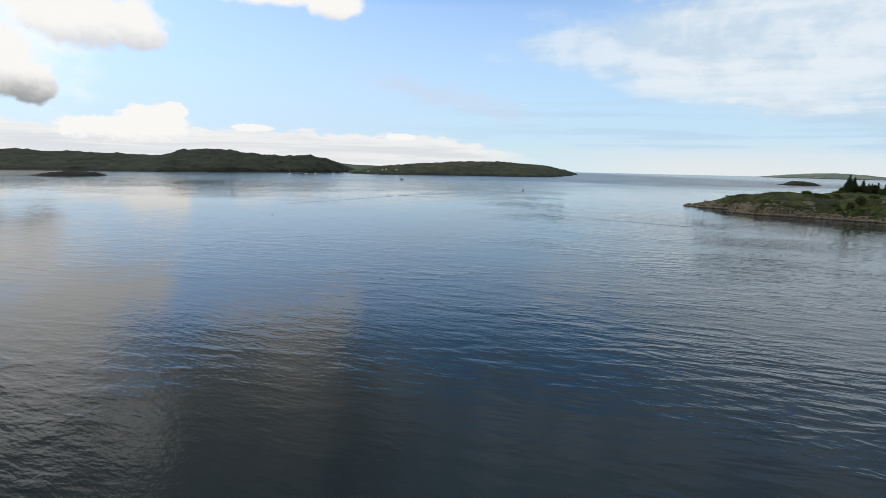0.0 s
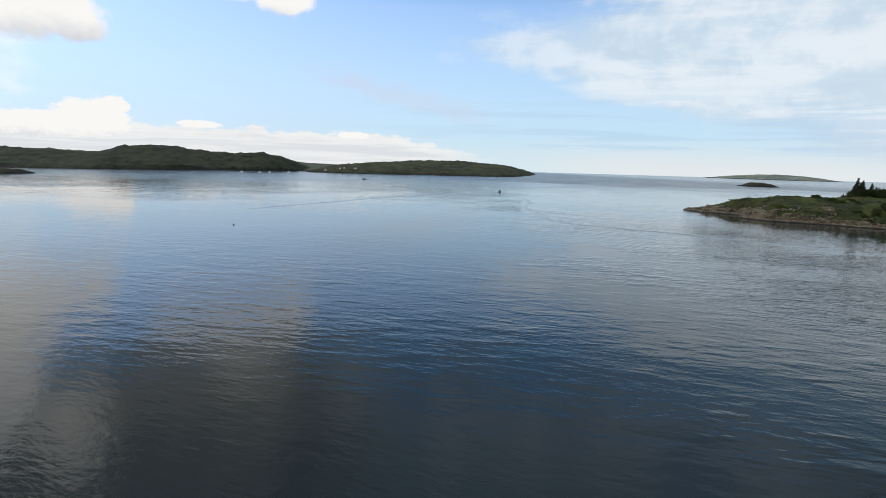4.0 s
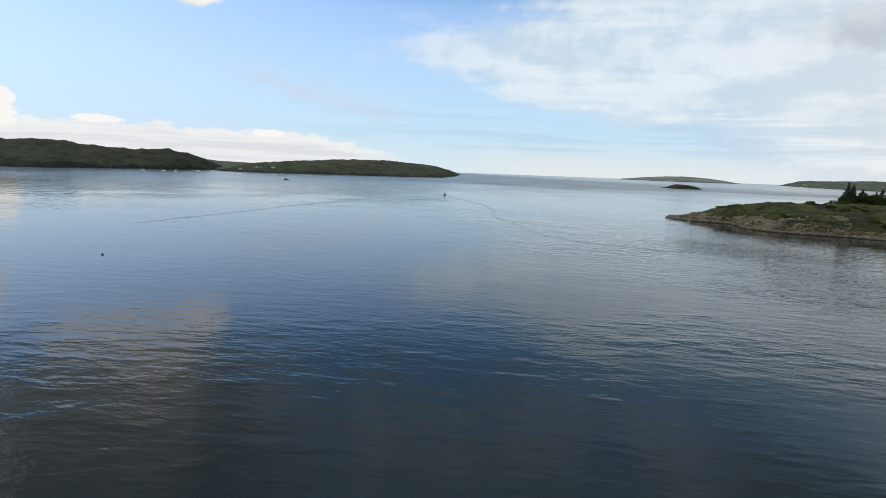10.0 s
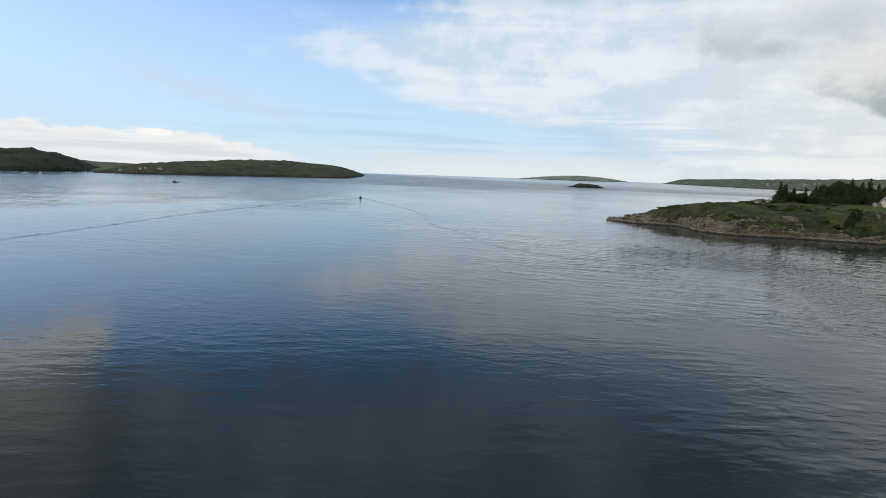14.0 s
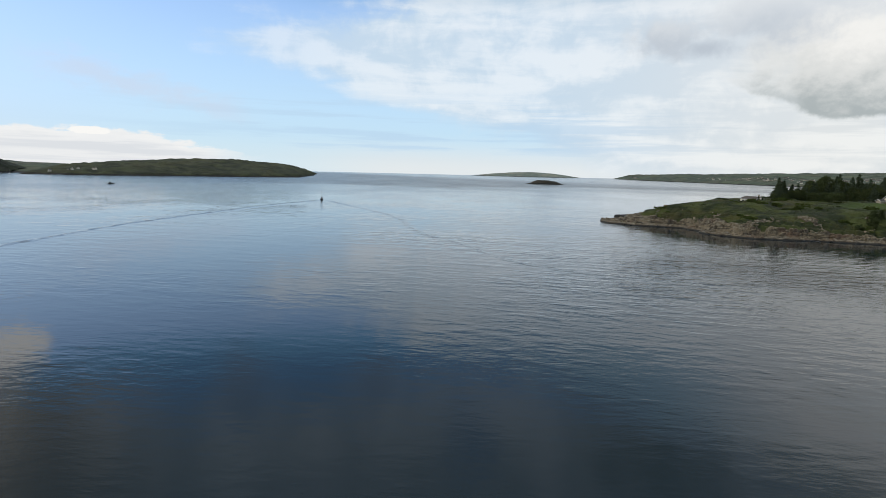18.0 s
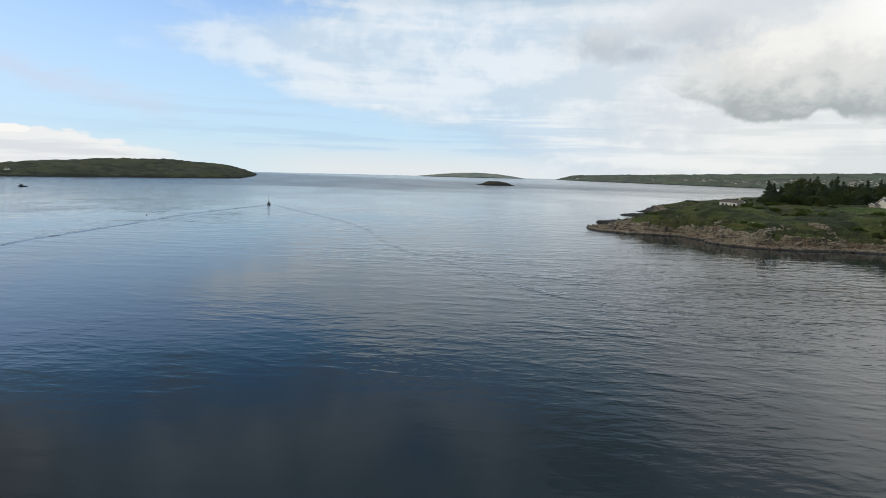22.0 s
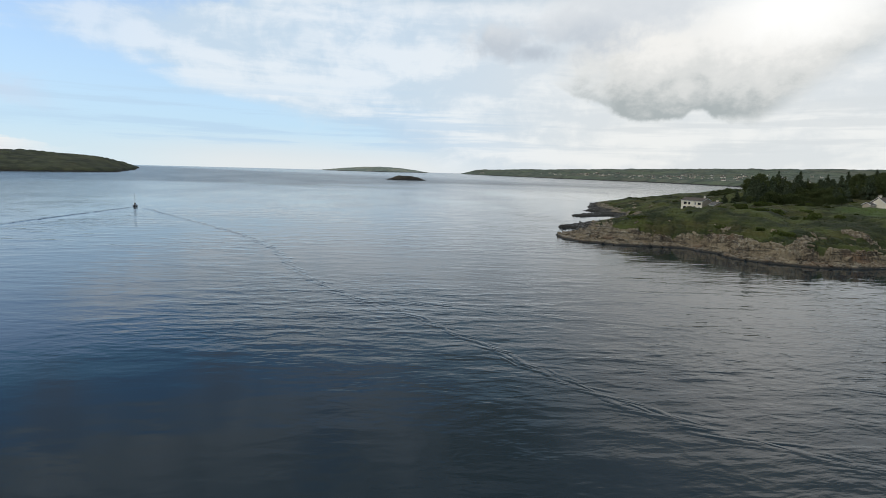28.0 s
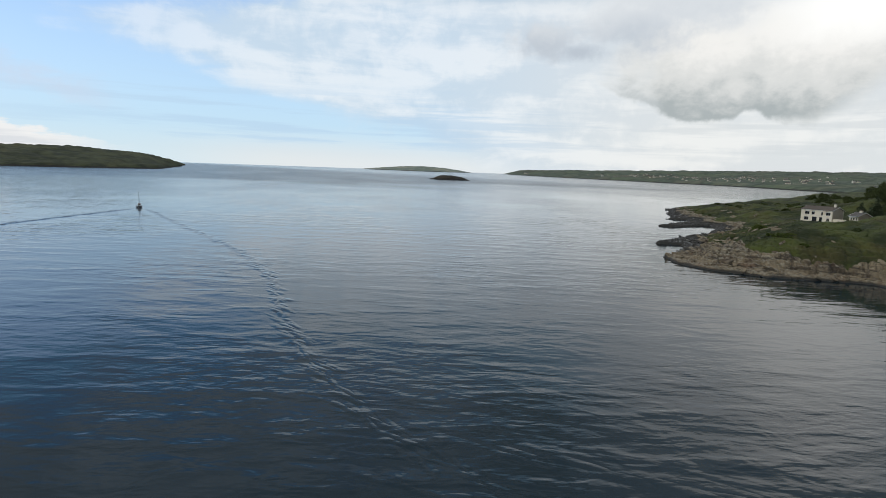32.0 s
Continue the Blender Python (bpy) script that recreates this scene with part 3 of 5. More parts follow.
def land(x, y):
    """Height and turf cover of the headland."""
    x, y = np.asarray(x, float), np.asarray(y, float)
    d = coast_distance(x, y) + 3.2 * fbm(x / 7, y / 7, 4, 3) + 5.0 * fbm(x / 22, y / 22, 3, 5)
    num, den = np.zeros(x.shape), np.full(x.shape, 1e-9)
    for px, py, pz in HEIGHTS:
        w = 1.0 / (30.0 + (x - px) ** 2 + (y - py) ** 2) ** 1.6
        num, den = num + w * pz, den + w
    top = num / den
    # low apron at the water, a blocky face behind it, then the slope
    edge = np.maximum(3.9 + 6.0 * fbm(x / 13, y / 13, 2, 23), 1.5)
    apron = np.minimum(0.55 + 0.09 * np.clip(d, 0, 9), top * 0.6) * ramp(d, 0, 0.8)
    steep = ramp(fbm(x / 19, y / 19, 2, 29), -0.12, 0.16) * (1 - ramp(y, 338, 352) * (1 - ramp(x, 170, 182)))
    face_height = np.clip(0.40 * top, 0.5, 4.2) * (1 - 0.72 * ramp(x, 172, 203))
    z = apron + face_height * ramp(d, edge - 1.5 * (1 - steep), edge + 2.2 + 7.0 * (1 - steep)) + np.maximum(top - face_height - apron, 0) * ramp(d, edge + 1.5, 29)
    rocky = 1 - ramp(d, 10, 30)
    step = 0.85
    s = z / step + 0.8 * fbm(x / 16, y / 16, 3, 11) + 0.04 * (x - y)
    ledge = (np.floor(s) + ramp(s - np.floor(s), 0.74, 1.0) - s) * step
    cx, cy = 0.906 * x + 0.423 * y + 3.0 * fbm(x / 7, y / 7, 3, 61), -0.423 * x + 0.906 * y + 3.0 * fbm(x / 7, y / 7, 3, 67)

    def blocks(width, depth, power, seed):
        """Rounded blocks between joints: how far up inside each one, and each one's own level."""
        v = cy / depth
        u = cx / width + 0.5 * lattice(np.floor(v), np.floor(v), seed)
        fu, fv = np.abs(2 * (u - np.floor(u)) - 1), np.abs(2 * (v - np.floor(v)) - 1)
        return (1 - fu ** power) * (1 - fv ** power), lattice(np.floor(u), np.floor(v), seed + 1) - 0.5

    (big, big_level), (block, small_level) = blocks(4.4, 3.1, 10, 5), blocks(1.9, 1.4, 6, 15)
    on_face = ramp(d, edge - 1.2, edge + 1.0) * (0.12 + 0.88 * ramp(top, 3.5, 7))
    z = z + rocky * (on_face * (0.9 * (big - 0.85) + 1.3 * big_level + 0.35 * (block - 0.7) + 0.5 * small_level) + ramp(d, 0.4, 2.0) * (1 - on_face) * (0.22 * (block - 0.7) + 0.45 * small_level))
    z = z + rocky * (0.9 * ledge * ramp(d, 1, 5) + 0.5 * fbm(x / 4.5, y / 4.5, 4, 21)) + (1 - rocky) * ramp(np.hypot(x - 274, y - 384), 10, 34) * (1.9 * fbm(x / 14, y / 14, 4, 31) + 2.2 * fbm(x / 6, y / 6, 2, 45) + 1.1 * fbm(x / 3, y / 3, 2, 41))
    z = np.where(d < 0, d * 0.35 - 0.15, z)
    crag = ramp(fbm(x / 5, y / 5, 3, 81), 0.20, 0.25) * (1 - ramp(d, 20, 32))
    z = z + crag * (0.5 + 0.8 * block) * (1 - rocky)
    turf = ramp(d + 14 * fbm(x / 11, y / 11, 4, 51) + 0.8 * (top - 5) + 1.2 - 3.0 * (1 - steep) + 3.2 * ramp(x, 184, 204) - 5.0 * ramp(y, 350, 370) * (1 - ramp(x, 176, 192)), 9.5, 14.5) * (1 - crag)
    return np.maximum(z, -4), turf


def spaced(*runs):
    out = []
    for a, b, step in runs:
        out += list(np.arange(a, b, step))
    return np.array(out + [runs[-1][1]])


xs = spaced((152, 205, 0.36), (205, 330, 0.8), (330, 420, 3), (420, 1150, 15))
ys = spaced((-300, 200, 20), (200, 250, 3), (250, 405, 0.36), (405, 515, 0.9), (515, 600, 10))
gx, gy = np.meshgrid(xs, ys)
gz, turf = land(gx, gy)
faces = grid_faces(len(xs), len(ys))
keep = gz.ravel()[faces].max(1) > -0.8
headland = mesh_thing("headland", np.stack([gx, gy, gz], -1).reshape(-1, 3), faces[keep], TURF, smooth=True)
flat_shaded = turf.ravel()[faces[keep]].min(1) > 0.4
headland.data.polygons.foreach_set("use_smooth", flat_shaded)
layer = headland.data.attributes.new("turf", "FLOAT", "POINT")
layer.data.foreach_set("value", turf.ravel().astype(np.float32))
tagged(headland, "grassy headland with a low cliff of pinkish rock", "headland", kind="structure")


# ---- hills and islands round the inlet ----
def along(points, n):
    """n points spread evenly along a line of points."""
    p = np.array(points, float)
    s = np.concatenate([[0], np.cumsum(np.hypot(*np.diff(p[:, :2], axis=0).T))])
    t = np.linspace(0, s[-1], n)
    return np.stack([np.interp(t, s, p[:, i]) for i in range(p.shape[1])], -1)


def hill(name, shore, crest, back, ns, nu, mat, rough=0.17, seed=0, bumps=2.4, wiggle=8.0):
    """A hill between a shore line and a crest line; both run the same way. back: how far the far side reaches."""
    a, b = along(shore, ns), along(crest, ns)
    u = np.concatenate([np.linspace(0, 1, nu), 1 + np.linspace(0.12, 1, 6)])
    rows = []
    for v in u:
        if v <= 1:
            xy = a[:, :2] * (1 - v) + b[:, :2] * v
            rise = (0.12 * min(1, v / 0.04) + 0.88 * math.sin(v * math.pi / 2) ** 1.15) if v > 0 else -0.05
        else:
            away = b[:, :2] - a[:, :2]
            away /= np.maximum(np.hypot(away[:, 0], away[:, 1]), 1e-6)[:, None]
            xy = b[:, :2] + away * back * (v - 1)
            rise = math.cos((v - 1) * math.pi / 2) - 0.06 * (v - 1)
        x, y = xy[:, 0], xy[:, 1]
        size = b[:, 2] * (1 - abs(1 - min(v, 2)) ** 2)
        z = b[:, 2] * rise + size * rough * 2 * fbm(x / 60, y / 60, 5, seed) * (1.6 - v if v <= 1 else 0.6) + (bumps * 2 * fbm(x / 13, y / 13, 3, seed + 7) if 0 < v < 1.5 else 0)
        shift = wiggle * (1 - min(v, 1))
        rows.append(np.stack([x + shift * 2 * fbm(x / 25, y / 25, 3, seed + 3), y + shift * 2 * fbm(x / 25, y / 25, 3, seed + 4), z], -1))
    return mesh_thing(name, np.concatenate(rows), grid_faces(ns, len(u)), mat, smooth=True)


def by_bearing(rows):
    """Crest points from (bearing in degrees, metres, height)."""
    return [(d * math.sin(radians(a)), d * math.cos(radians(a)), h) for a, d, h in rows]


west_hill = hill("hill_west", [(-1250, 850), (-880, 905), (-715, 965), (-560, 1060), (-462, 1220), (-380, 1370), (-268, 1560)],
                 by_bearing([(-47, 1600, 40.3), (-42, 1600, 38.1), (-37.6, 1600, 36.7), (-36.1, 1600, 39.5), (-35, 1600, 36.9), (-34.2, 1600, 34.6), (-32.7, 1600, 36.5), (-31.4, 1600, 32.9), (-30.2, 1600, 36.3), (-29, 1600, 37.0), (-27.8, 1600, 30.6), (-26, 1600, 32.3), (-24.9, 1600, 41.5), (-24.2, 1600, 50.6), (-23.6, 1600, 48.9), (-22.5, 1600, 50.1), (-20.2, 1600, 53.5), (-19, 1600, 45.5), (-18.6, 1600, 44.9), (-17.5, 1600, 40.9), (-15.5, 1640, 39.8), (-14.2, 1640, 43.8), (-13, 1640, 44.9), (-11.7, 1640, 38.1), (-10.3, 1640, 23.2), (-9.2, 1640, 7.2)]), 300, 320, 26, HILL, seed=100, bumps=4.0)
tagged(west_hill, "dark green heather-covered hills along the shore", "hill", kind="structure")
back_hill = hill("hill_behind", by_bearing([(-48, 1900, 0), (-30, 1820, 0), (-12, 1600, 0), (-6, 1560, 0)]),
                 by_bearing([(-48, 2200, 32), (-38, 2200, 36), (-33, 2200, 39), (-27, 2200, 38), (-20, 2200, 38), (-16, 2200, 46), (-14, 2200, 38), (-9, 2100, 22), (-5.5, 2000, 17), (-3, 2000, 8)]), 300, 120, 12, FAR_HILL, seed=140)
tagged(back_hill, "pale green hills farther inland", "hill", kind="structure")
north_hill = hill("hill_north", [(-225, 1400), (-100, 1408), (23, 1439), (170, 1480), (300, 1553), (430, 1950), (600, 2560)],
                  by_bearing([(-8.6, 1520, 4), (-6.5, 1560, 18), (-4.7, 1600, 23.5), (-2.5, 1650, 30), (-0.2, 1700, 34), (3, 1750, 39), (5.4, 1800, 40), (7, 1850, 38.5), (8.7, 1900, 36), (10, 2000, 31), (11.2, 2200, 25), (12.3, 2450, 15), (13.1, 2640, 4)]), 250, 220, 24, POINT, seed=180, bumps=3.4)
tagged(north_hill, "low dark green headland sloping to a rocky point", "hill", kind="structure")
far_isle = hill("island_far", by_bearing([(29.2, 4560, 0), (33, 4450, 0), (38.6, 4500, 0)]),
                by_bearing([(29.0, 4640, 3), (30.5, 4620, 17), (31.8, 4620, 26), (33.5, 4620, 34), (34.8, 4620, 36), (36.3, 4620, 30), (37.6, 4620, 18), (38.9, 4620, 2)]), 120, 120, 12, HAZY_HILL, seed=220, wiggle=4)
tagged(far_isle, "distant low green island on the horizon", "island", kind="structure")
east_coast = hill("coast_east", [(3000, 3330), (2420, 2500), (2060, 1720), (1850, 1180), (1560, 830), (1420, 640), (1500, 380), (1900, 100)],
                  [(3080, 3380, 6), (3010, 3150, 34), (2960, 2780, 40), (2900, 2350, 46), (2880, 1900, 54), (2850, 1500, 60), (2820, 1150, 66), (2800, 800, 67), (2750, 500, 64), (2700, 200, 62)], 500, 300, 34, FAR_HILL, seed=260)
tagged(east_coast, "long pasture-green shore of the bay", "coast", kind="structure")
skerry = hill("islet", [(700, 1194), (708, 1184), (716, 1167), (732, 1149), (750, 1138), (757, 1134)], [(702, 1198, 0.6), (711, 1190, 3.6), (721, 1179, 9.4), (736, 1165, 8.8), (748, 1151, 6.4), (758, 1139, 0.6)], 14, 60, 12, SKERRY, seed=300, rough=0.3, bumps=1.0, wiggle=3.0)
tagged(skerry, "small dark rocky islet with a turf top", "islet", kind="structure")
west_isle = hill("island_west", [(-486, 672), (-470, 686), (-455, 712), (-446, 736), (-441, 752)], [(-487, 676, 0.5), (-479, 698, 4.2), (-464, 724, 6.0), (-451, 744, 4.6), (-442, 754, 0.4)], 7, 70, 12, HILL, seed=320, bumps=0.8, wiggle=2.0)
tagged(west_isle, "flat green islet with a pale rock rim", "islet", kind="structure")


# ---- more materials ----
def foliage(name, dark, light, rough=0.85, patch=0.12, spread=0.35):
    """Leaves whose tone drifts in patches over the ground and a little from leaf to leaf."""
    def make(k, p):
        g = k.add("ShaderNodeNewGeometry")
        ob = k.add("ShaderNodeObjectInfo")
        t = k.math("MULTIPLY", g.outputs["Random Per Island"], spread)
        t = k.math("MULTIPLY_ADD", ob.outputs["Random"], 0.25, t)
        t = k.math("MULTIPLY_ADD", k.smooth(k.noise(g.outputs["Position"], patch, 4, 0.6), 0.32, 0.68), 0.75 - spread, t)
        k.put(p.inputs["Base Color"], k.mix(t, dark, light))
        p.inputs["Roughness"].default_value = rough
        p.inputs["Specular IOR Level"].default_value = 0.15
        thin, both = k.add("ShaderNodeBsdfTranslucent"), k.add("ShaderNodeMixShader")
        k.put(thin.inputs["Color"], k.mix(t, dark, light))
        both.inputs[0].default_value = 0.3
        k.put(both.inputs[1], p.outputs[0])
        k.put(both.inputs[2], thin.outputs[0])
        k.put(k.out.inputs["Surface"], both.outputs[0])
    return material(name, make)


def rock(k, p):
    pos = position(k)
    ob = k.add("ShaderNodeObjectInfo").outputs["Random"]
    isle = k.add("ShaderNodeNewGeometry").outputs["Random Per Island"]
    sep = k.add("ShaderNodeSeparateXYZ")
    k.put(sep.inputs[0], pos)
    mid, small = k.noise(pos, 0.9, 5, 0.6), k.noise(pos, 5.0, 4, 0.65)
    strata = k.noise(k.mapped(pos, (0.25, 0.25, 3.0), 20), 1.1, 4, 0.6)
    tone = k.math("ADD", k.math("MULTIPLY", ob, 0.35), k.math("MULTIPLY", isle, 0.35))
    tone = k.math("MULTIPLY_ADD", mid, 0.5, tone)
    c = k.mix(k.smooth(tone, 0.15, 0.95), (0.06, 0.044, 0.029), (0.30, 0.23, 0.145))
    c = k.mix(k.math("MULTIPLY", k.smooth(small, 0.52, 0.72), 0.6), c, (0.45, 0.375, 0.26))
    c = k.mix(k.math("MULTIPLY", k.smooth(strata, 0.56, 0.64), 0.75), c, (0.075, 0.06, 0.048))
    zone = k.noise(pos, 0.13, 3, 0.55)
    c = k.mix(k.math("MULTIPLY", k.smooth(zone, 0.50, 0.62), 0.40), c, (0.38, 0.305, 0.20))
    c = k.mix(k.math("MULTIPLY", k.smooth(zone, 0.47, 0.34), 0.6), c, (0.18, 0.108, 0.064))
    wet = k.smooth(k.math("SUBTRACT", k.math("MULTIPLY_ADD", mid, 0.8, sep.outputs[2]), k.smooth(sep.outputs[1], 378.0, 392.0, 0.0, 1.0)), 1.0, 0.6)
    c = k.mix(wet, c, (0.032, 0.028, 0.022))
    k.put(p.inputs["Base Color"], k.mix(1.0, c, (0.85, 0.90, 0.93), "MULTIPLY"))
    k.put(p.inputs["Roughness"], k.mix(wet, (0.85, 0.85, 0.85), (0.4, 0.4, 0.4)))
    k.put(p.inputs["Normal"], bump(k, k.math("ADD", mid, k.math("MULTIPLY", strata, 0.6)), 0.7, 0.25))


ROCK = material("pink_granite", rock)
NEEDLES = foliage("spruce_needles", (0.050, 0.068, 0.038), (0.122, 0.150, 0.086))
SHRUB = foliage("dark_shrub_leaves", (0.060, 0.085, 0.022), (0.130, 0.165, 0.045))
LEAVES = foliage("dark_broad_leaves", (0.046, 0.062, 0.024), (0.120, 0.146, 0.056))
BRACKEN = foliage("bracken_fronds", (0.022, 0.034, 0.009), (0.084, 0.106, 0.024), spread=0.10, patch=0.09)
HEATH = foliage("heather_and_grass", (0.034, 0.034, 0.011), (0.098, 0.085, 0.028), spread=0.08, patch=0.09)
BARK = plain("bark", (0.07, 0.055, 0.042), 0.9, vary=0.3, scale=6)
RENDER = plain("white_wall_render", (0.75, 0.69, 0.57), 0.75, vary=0.05, scale=1.2)
# grey for sills, caps and lean-to; on villa and annexe gables it paints shade
GREY_WALL = plain("grey_pebbledash", (0.46, 0.40, 0.32), 0.85, vary=0.12, scale=5)
SLATE = plain("grey_slate", (0.11, 0.105, 0.10), 0.7, vary=0.25, scale=2)
BROWN_TILE = plain("brown_roof_tile", (0.105, 0.088, 0.074), 0.75, vary=0.25, scale=2)
WHITE_PAINT = plain("white_paint", (0.80, 0.80, 0.78), 0.35, vary=0.03)
DARK_PAINT = plain("black_hull_paint", (0.02, 0.02, 0.024), 0.4, vary=0.2)
RUST_PAINT = plain("red_brown_hull_paint", (0.16, 0.055, 0.035), 0.5, vary=0.2)
TIMBER = plain("weathered_timber", (0.34, 0.30, 0.25), 0.7, vary=0.25, scale=5)
STEEL = plain("galvanised_steel", (0.45, 0.46, 0.47), 0.35, 0.9, vary=0.1)
ORANGE = plain("orange_buoy_plastic", (0.10, 0.035, 0.02), 0.4, vary=0.1)


def glass_pane(k, p):
    p.inputs["Base Color"].default_value = (0.012, 0.014, 0.016, 1)
    p.inputs["Roughness"].default_value = 0.06


GLASS = material("dark_window_glass", glass_pane)


# ---- building blocks ----
def box(bm, x0, y0, z0, x1, y1, z1):
    v = [bm.verts.new(c) for c in ((x0, y0, z0), (x1, y0, z0), (x1, y1, z0), (x0, y1, z0), (x0, y0, z1), (x1, y0, z1), (x1, y1, z1), (x0, y1, z1))]
    for f in ((0, 3, 2, 1), (4, 5, 6, 7), (0, 1, 5, 4), (1, 2, 6, 5), (2, 3, 7, 6), (3, 0, 4, 7)):
        bm.faces.new([v[i] for i in f])


def prism(bm, outline, a, b, axis):
    """Closed prism: the outline (u, z) swept from a to b along axis 0 (x) or 1 (y)."""
    def at(u, z, s):
        return (s, u, z) if axis == 0 else (u, s, z)
    lo, hi = [bm.verts.new(at(u, z, a)) for u, z in outline], [bm.verts.new(at(u, z, b)) for u, z in outline]
    bm.faces.new(lo)
    bm.faces.new(hi[::-1])
    for i in range(len(lo)):
        j = (i + 1) % len(lo)
        bm.faces.new((lo[j], lo[i], hi[i], hi[j]))
    bmesh.ops.recalc_face_normals(bm, faces=bm.faces)


def empty(name, m):
    ob = new(name)
    ob.matrix_world = m
    return ob


def pierced_wall(bm, length, height, y0, y1, holes):
    """A wall along x with rectangular holes (x0, z0, x1, z1) right through it."""
    cx = sorted({0, length, *(h[0] for h in holes), *(h[2] for h in holes)})
    cz = sorted({0, height, *(h[1] for h in holes), *(h[3] for h in holes)})
    for xa, xb in zip(cx, cx[1:]):
        for za, zb in zip(cz, cz[1:]):
            mx, mz = (xa + xb) / 2, (za + zb) / 2
            if not any(h[0] < mx < h[2] and h[1] < mz < h[3] for h in holes):
                box(bm, xa, y0, za, xb, y1, zb)
    bmesh.ops.remove_doubles(bm, verts=bm.verts, dist=0.001)


def window(house, x0, z0, x1, z1, y):
    """A window set into a wall along x whose outside is at y."""
    bm = bmesh.new()
    t = 0.07
    for q in ((x0, z0, x1, z0 + t), (x0, z1 - t, x1, z1), (x0, z0 + t, x0 + t, z1 - t), (x1 - t, z0 + t, x1, z1 - t)):
        box(bm, q[0], y + 0.08, q[1], q[2], y + 0.14, q[3])
    frame_ob = part("window", bm, WHITE_PAINT, house)
    n = 2 if x1 - x0 > 1.0 else 1
    for i in range(n):
        a, b = x0 + t + (x1 - x0 - 2 * t) * i / n, x0 + t + (x1 - x0 - 2 * t) * (i + 1) / n
        bm = bmesh.new()
        box(bm, a + 0.02, y + 0.10, z0 + t, b - 0.02, y + 0.12, z1 - t)
        part("pane", bm, GLASS, frame_ob, "dark glass pane")
    bm = bmesh.new()
    box(bm, x0 - 0.05, y - 0.08, z0 - 0.08, x1 + 0.05, y + 0.08, z0 - 0.003)
    part("sill", bm, GREY_WALL, frame_ob, "grey concrete sill")


def pitched_house(name, m, length, depth, eaves, ridge, wall_mat, gable_mat, roof_mat, holes, doors=(), chimneys=(), gable_holes=()):
    """A house with its front along x at y = 0 and gables at both ends."""
    house = empty(name, m)
    t = 0.35
    bm = bmesh.new()
    pierced_wall(bm, length, eaves, 0, t, list(holes) + list(doors))
    part("front_wall", bm, wall_mat, house)
    bm = bmesh.new()
    pierced_wall(bm, length, eaves, depth - t, depth, [])
    part("back_wall", bm, wall_mat, house)
    for x in (0, length - t):
        bm = bmesh.new()
        prism(bm, [(t + 0.002, 0), (depth - t - 0.002, 0), (depth - t - 0.002, eaves), (depth / 2, eaves + (ridge - eaves) * (1 - 2 * t / depth)), (t + 0.002, eaves)], x, x + t, 0)
        part("gable_wall", bm, gable_mat, house)
    slope = (ridge - eaves) / (depth / 2)
    over, thick = 0.35, 0.16
    for side in (0, 1):
        bm = bmesh.new()
        y_e, y_r = (-over, depth / 2) if side == 0 else (depth + over, depth / 2)
        z_e = eaves - slope * over + 0.03
        prism(bm, [(y_e, z_e), (y_r, ridge + 0.03), (y_r, ridge + 0.03 + thick), (y_e, z_e + thick)], -0.3, length + 0.3, 0)
        part("roof_slope", bm, roof_mat, house)
    bm = bmesh.new()
    box(bm, -0.3, depth / 2 - 0.14, ridge + thick + 0.034, length + 0.3, depth / 2 + 0.14, ridge + thick + 0.12)
    part("ridge_tiles", bm, roof_mat, house)
    for x in (-0.33, length + 0.3):
        bm = bmesh.new()
        for y_e, y_r in ((-over, depth / 2), (depth + over, depth / 2)):
            z_e = eaves - slope * over
            prism(bm, [(y_e, z_e), (y_r, ridge), (y_r, ridge + 0.22), (y_e, z_e + 0.22)], x, x + 0.03, 0)
        part("bargeboard", bm, WHITE_PAINT, house, "white painted bargeboard")
    bm = bmesh.new()
    box(bm, 0, -over - 0.10, eaves - slope * over - 0.02, length, -over - 0.004, eaves - slope * over + 0.09)
    part("gutter", bm, WHITE_PAINT, house)
    for h in holes:
        window(house, *h, 0)
    for h in doors:
        bm = bmesh.new()
        box(bm, h[0] + 0.02, 0.12, h[1], h[2] - 0.02, 0.18, h[3] - 0.02)
        leaf = part("door", bm, GLASS, house, "dark glazed door")
        bm = bmesh.new()
        box(bm, h[2] - 0.2, 0.06, h[1] + 1.0, h[2] - 0.12, 0.118, h[1] + 1.12)
        part("handle", bm, STEEL, leaf, "steel handle")
    for x, y, top in chimneys:
        bm = bmesh.new()
        box(bm, x - 0.45, y - 0.32, eaves, x + 0.45, y + 0.32, top)
        stack = part("chimney", bm, wall_mat, house)
        bm = bmesh.new()
        box(bm, x - 0.52, y - 0.39, top + 0.002, x + 0.52, y + 0.39, top + 0.12)
        part("chimney_cap", bm, GREY_WALL, stack)
        for dx in (-0.2, 0.2):
            bm = bmesh.new()
            bmesh.ops.create_cone(bm, cap_ends=True, segments=10, radius1=0.13, radius2=0.10, depth=0.35, matrix=Matrix.Translation((x + dx, y, top + 0.297)))
            part("chimney_pot", bm, BROWN_TILE, stack)
    return house


def ground(x, y):
    return float(land(np.array([x]), np.array([y]))[0][0])


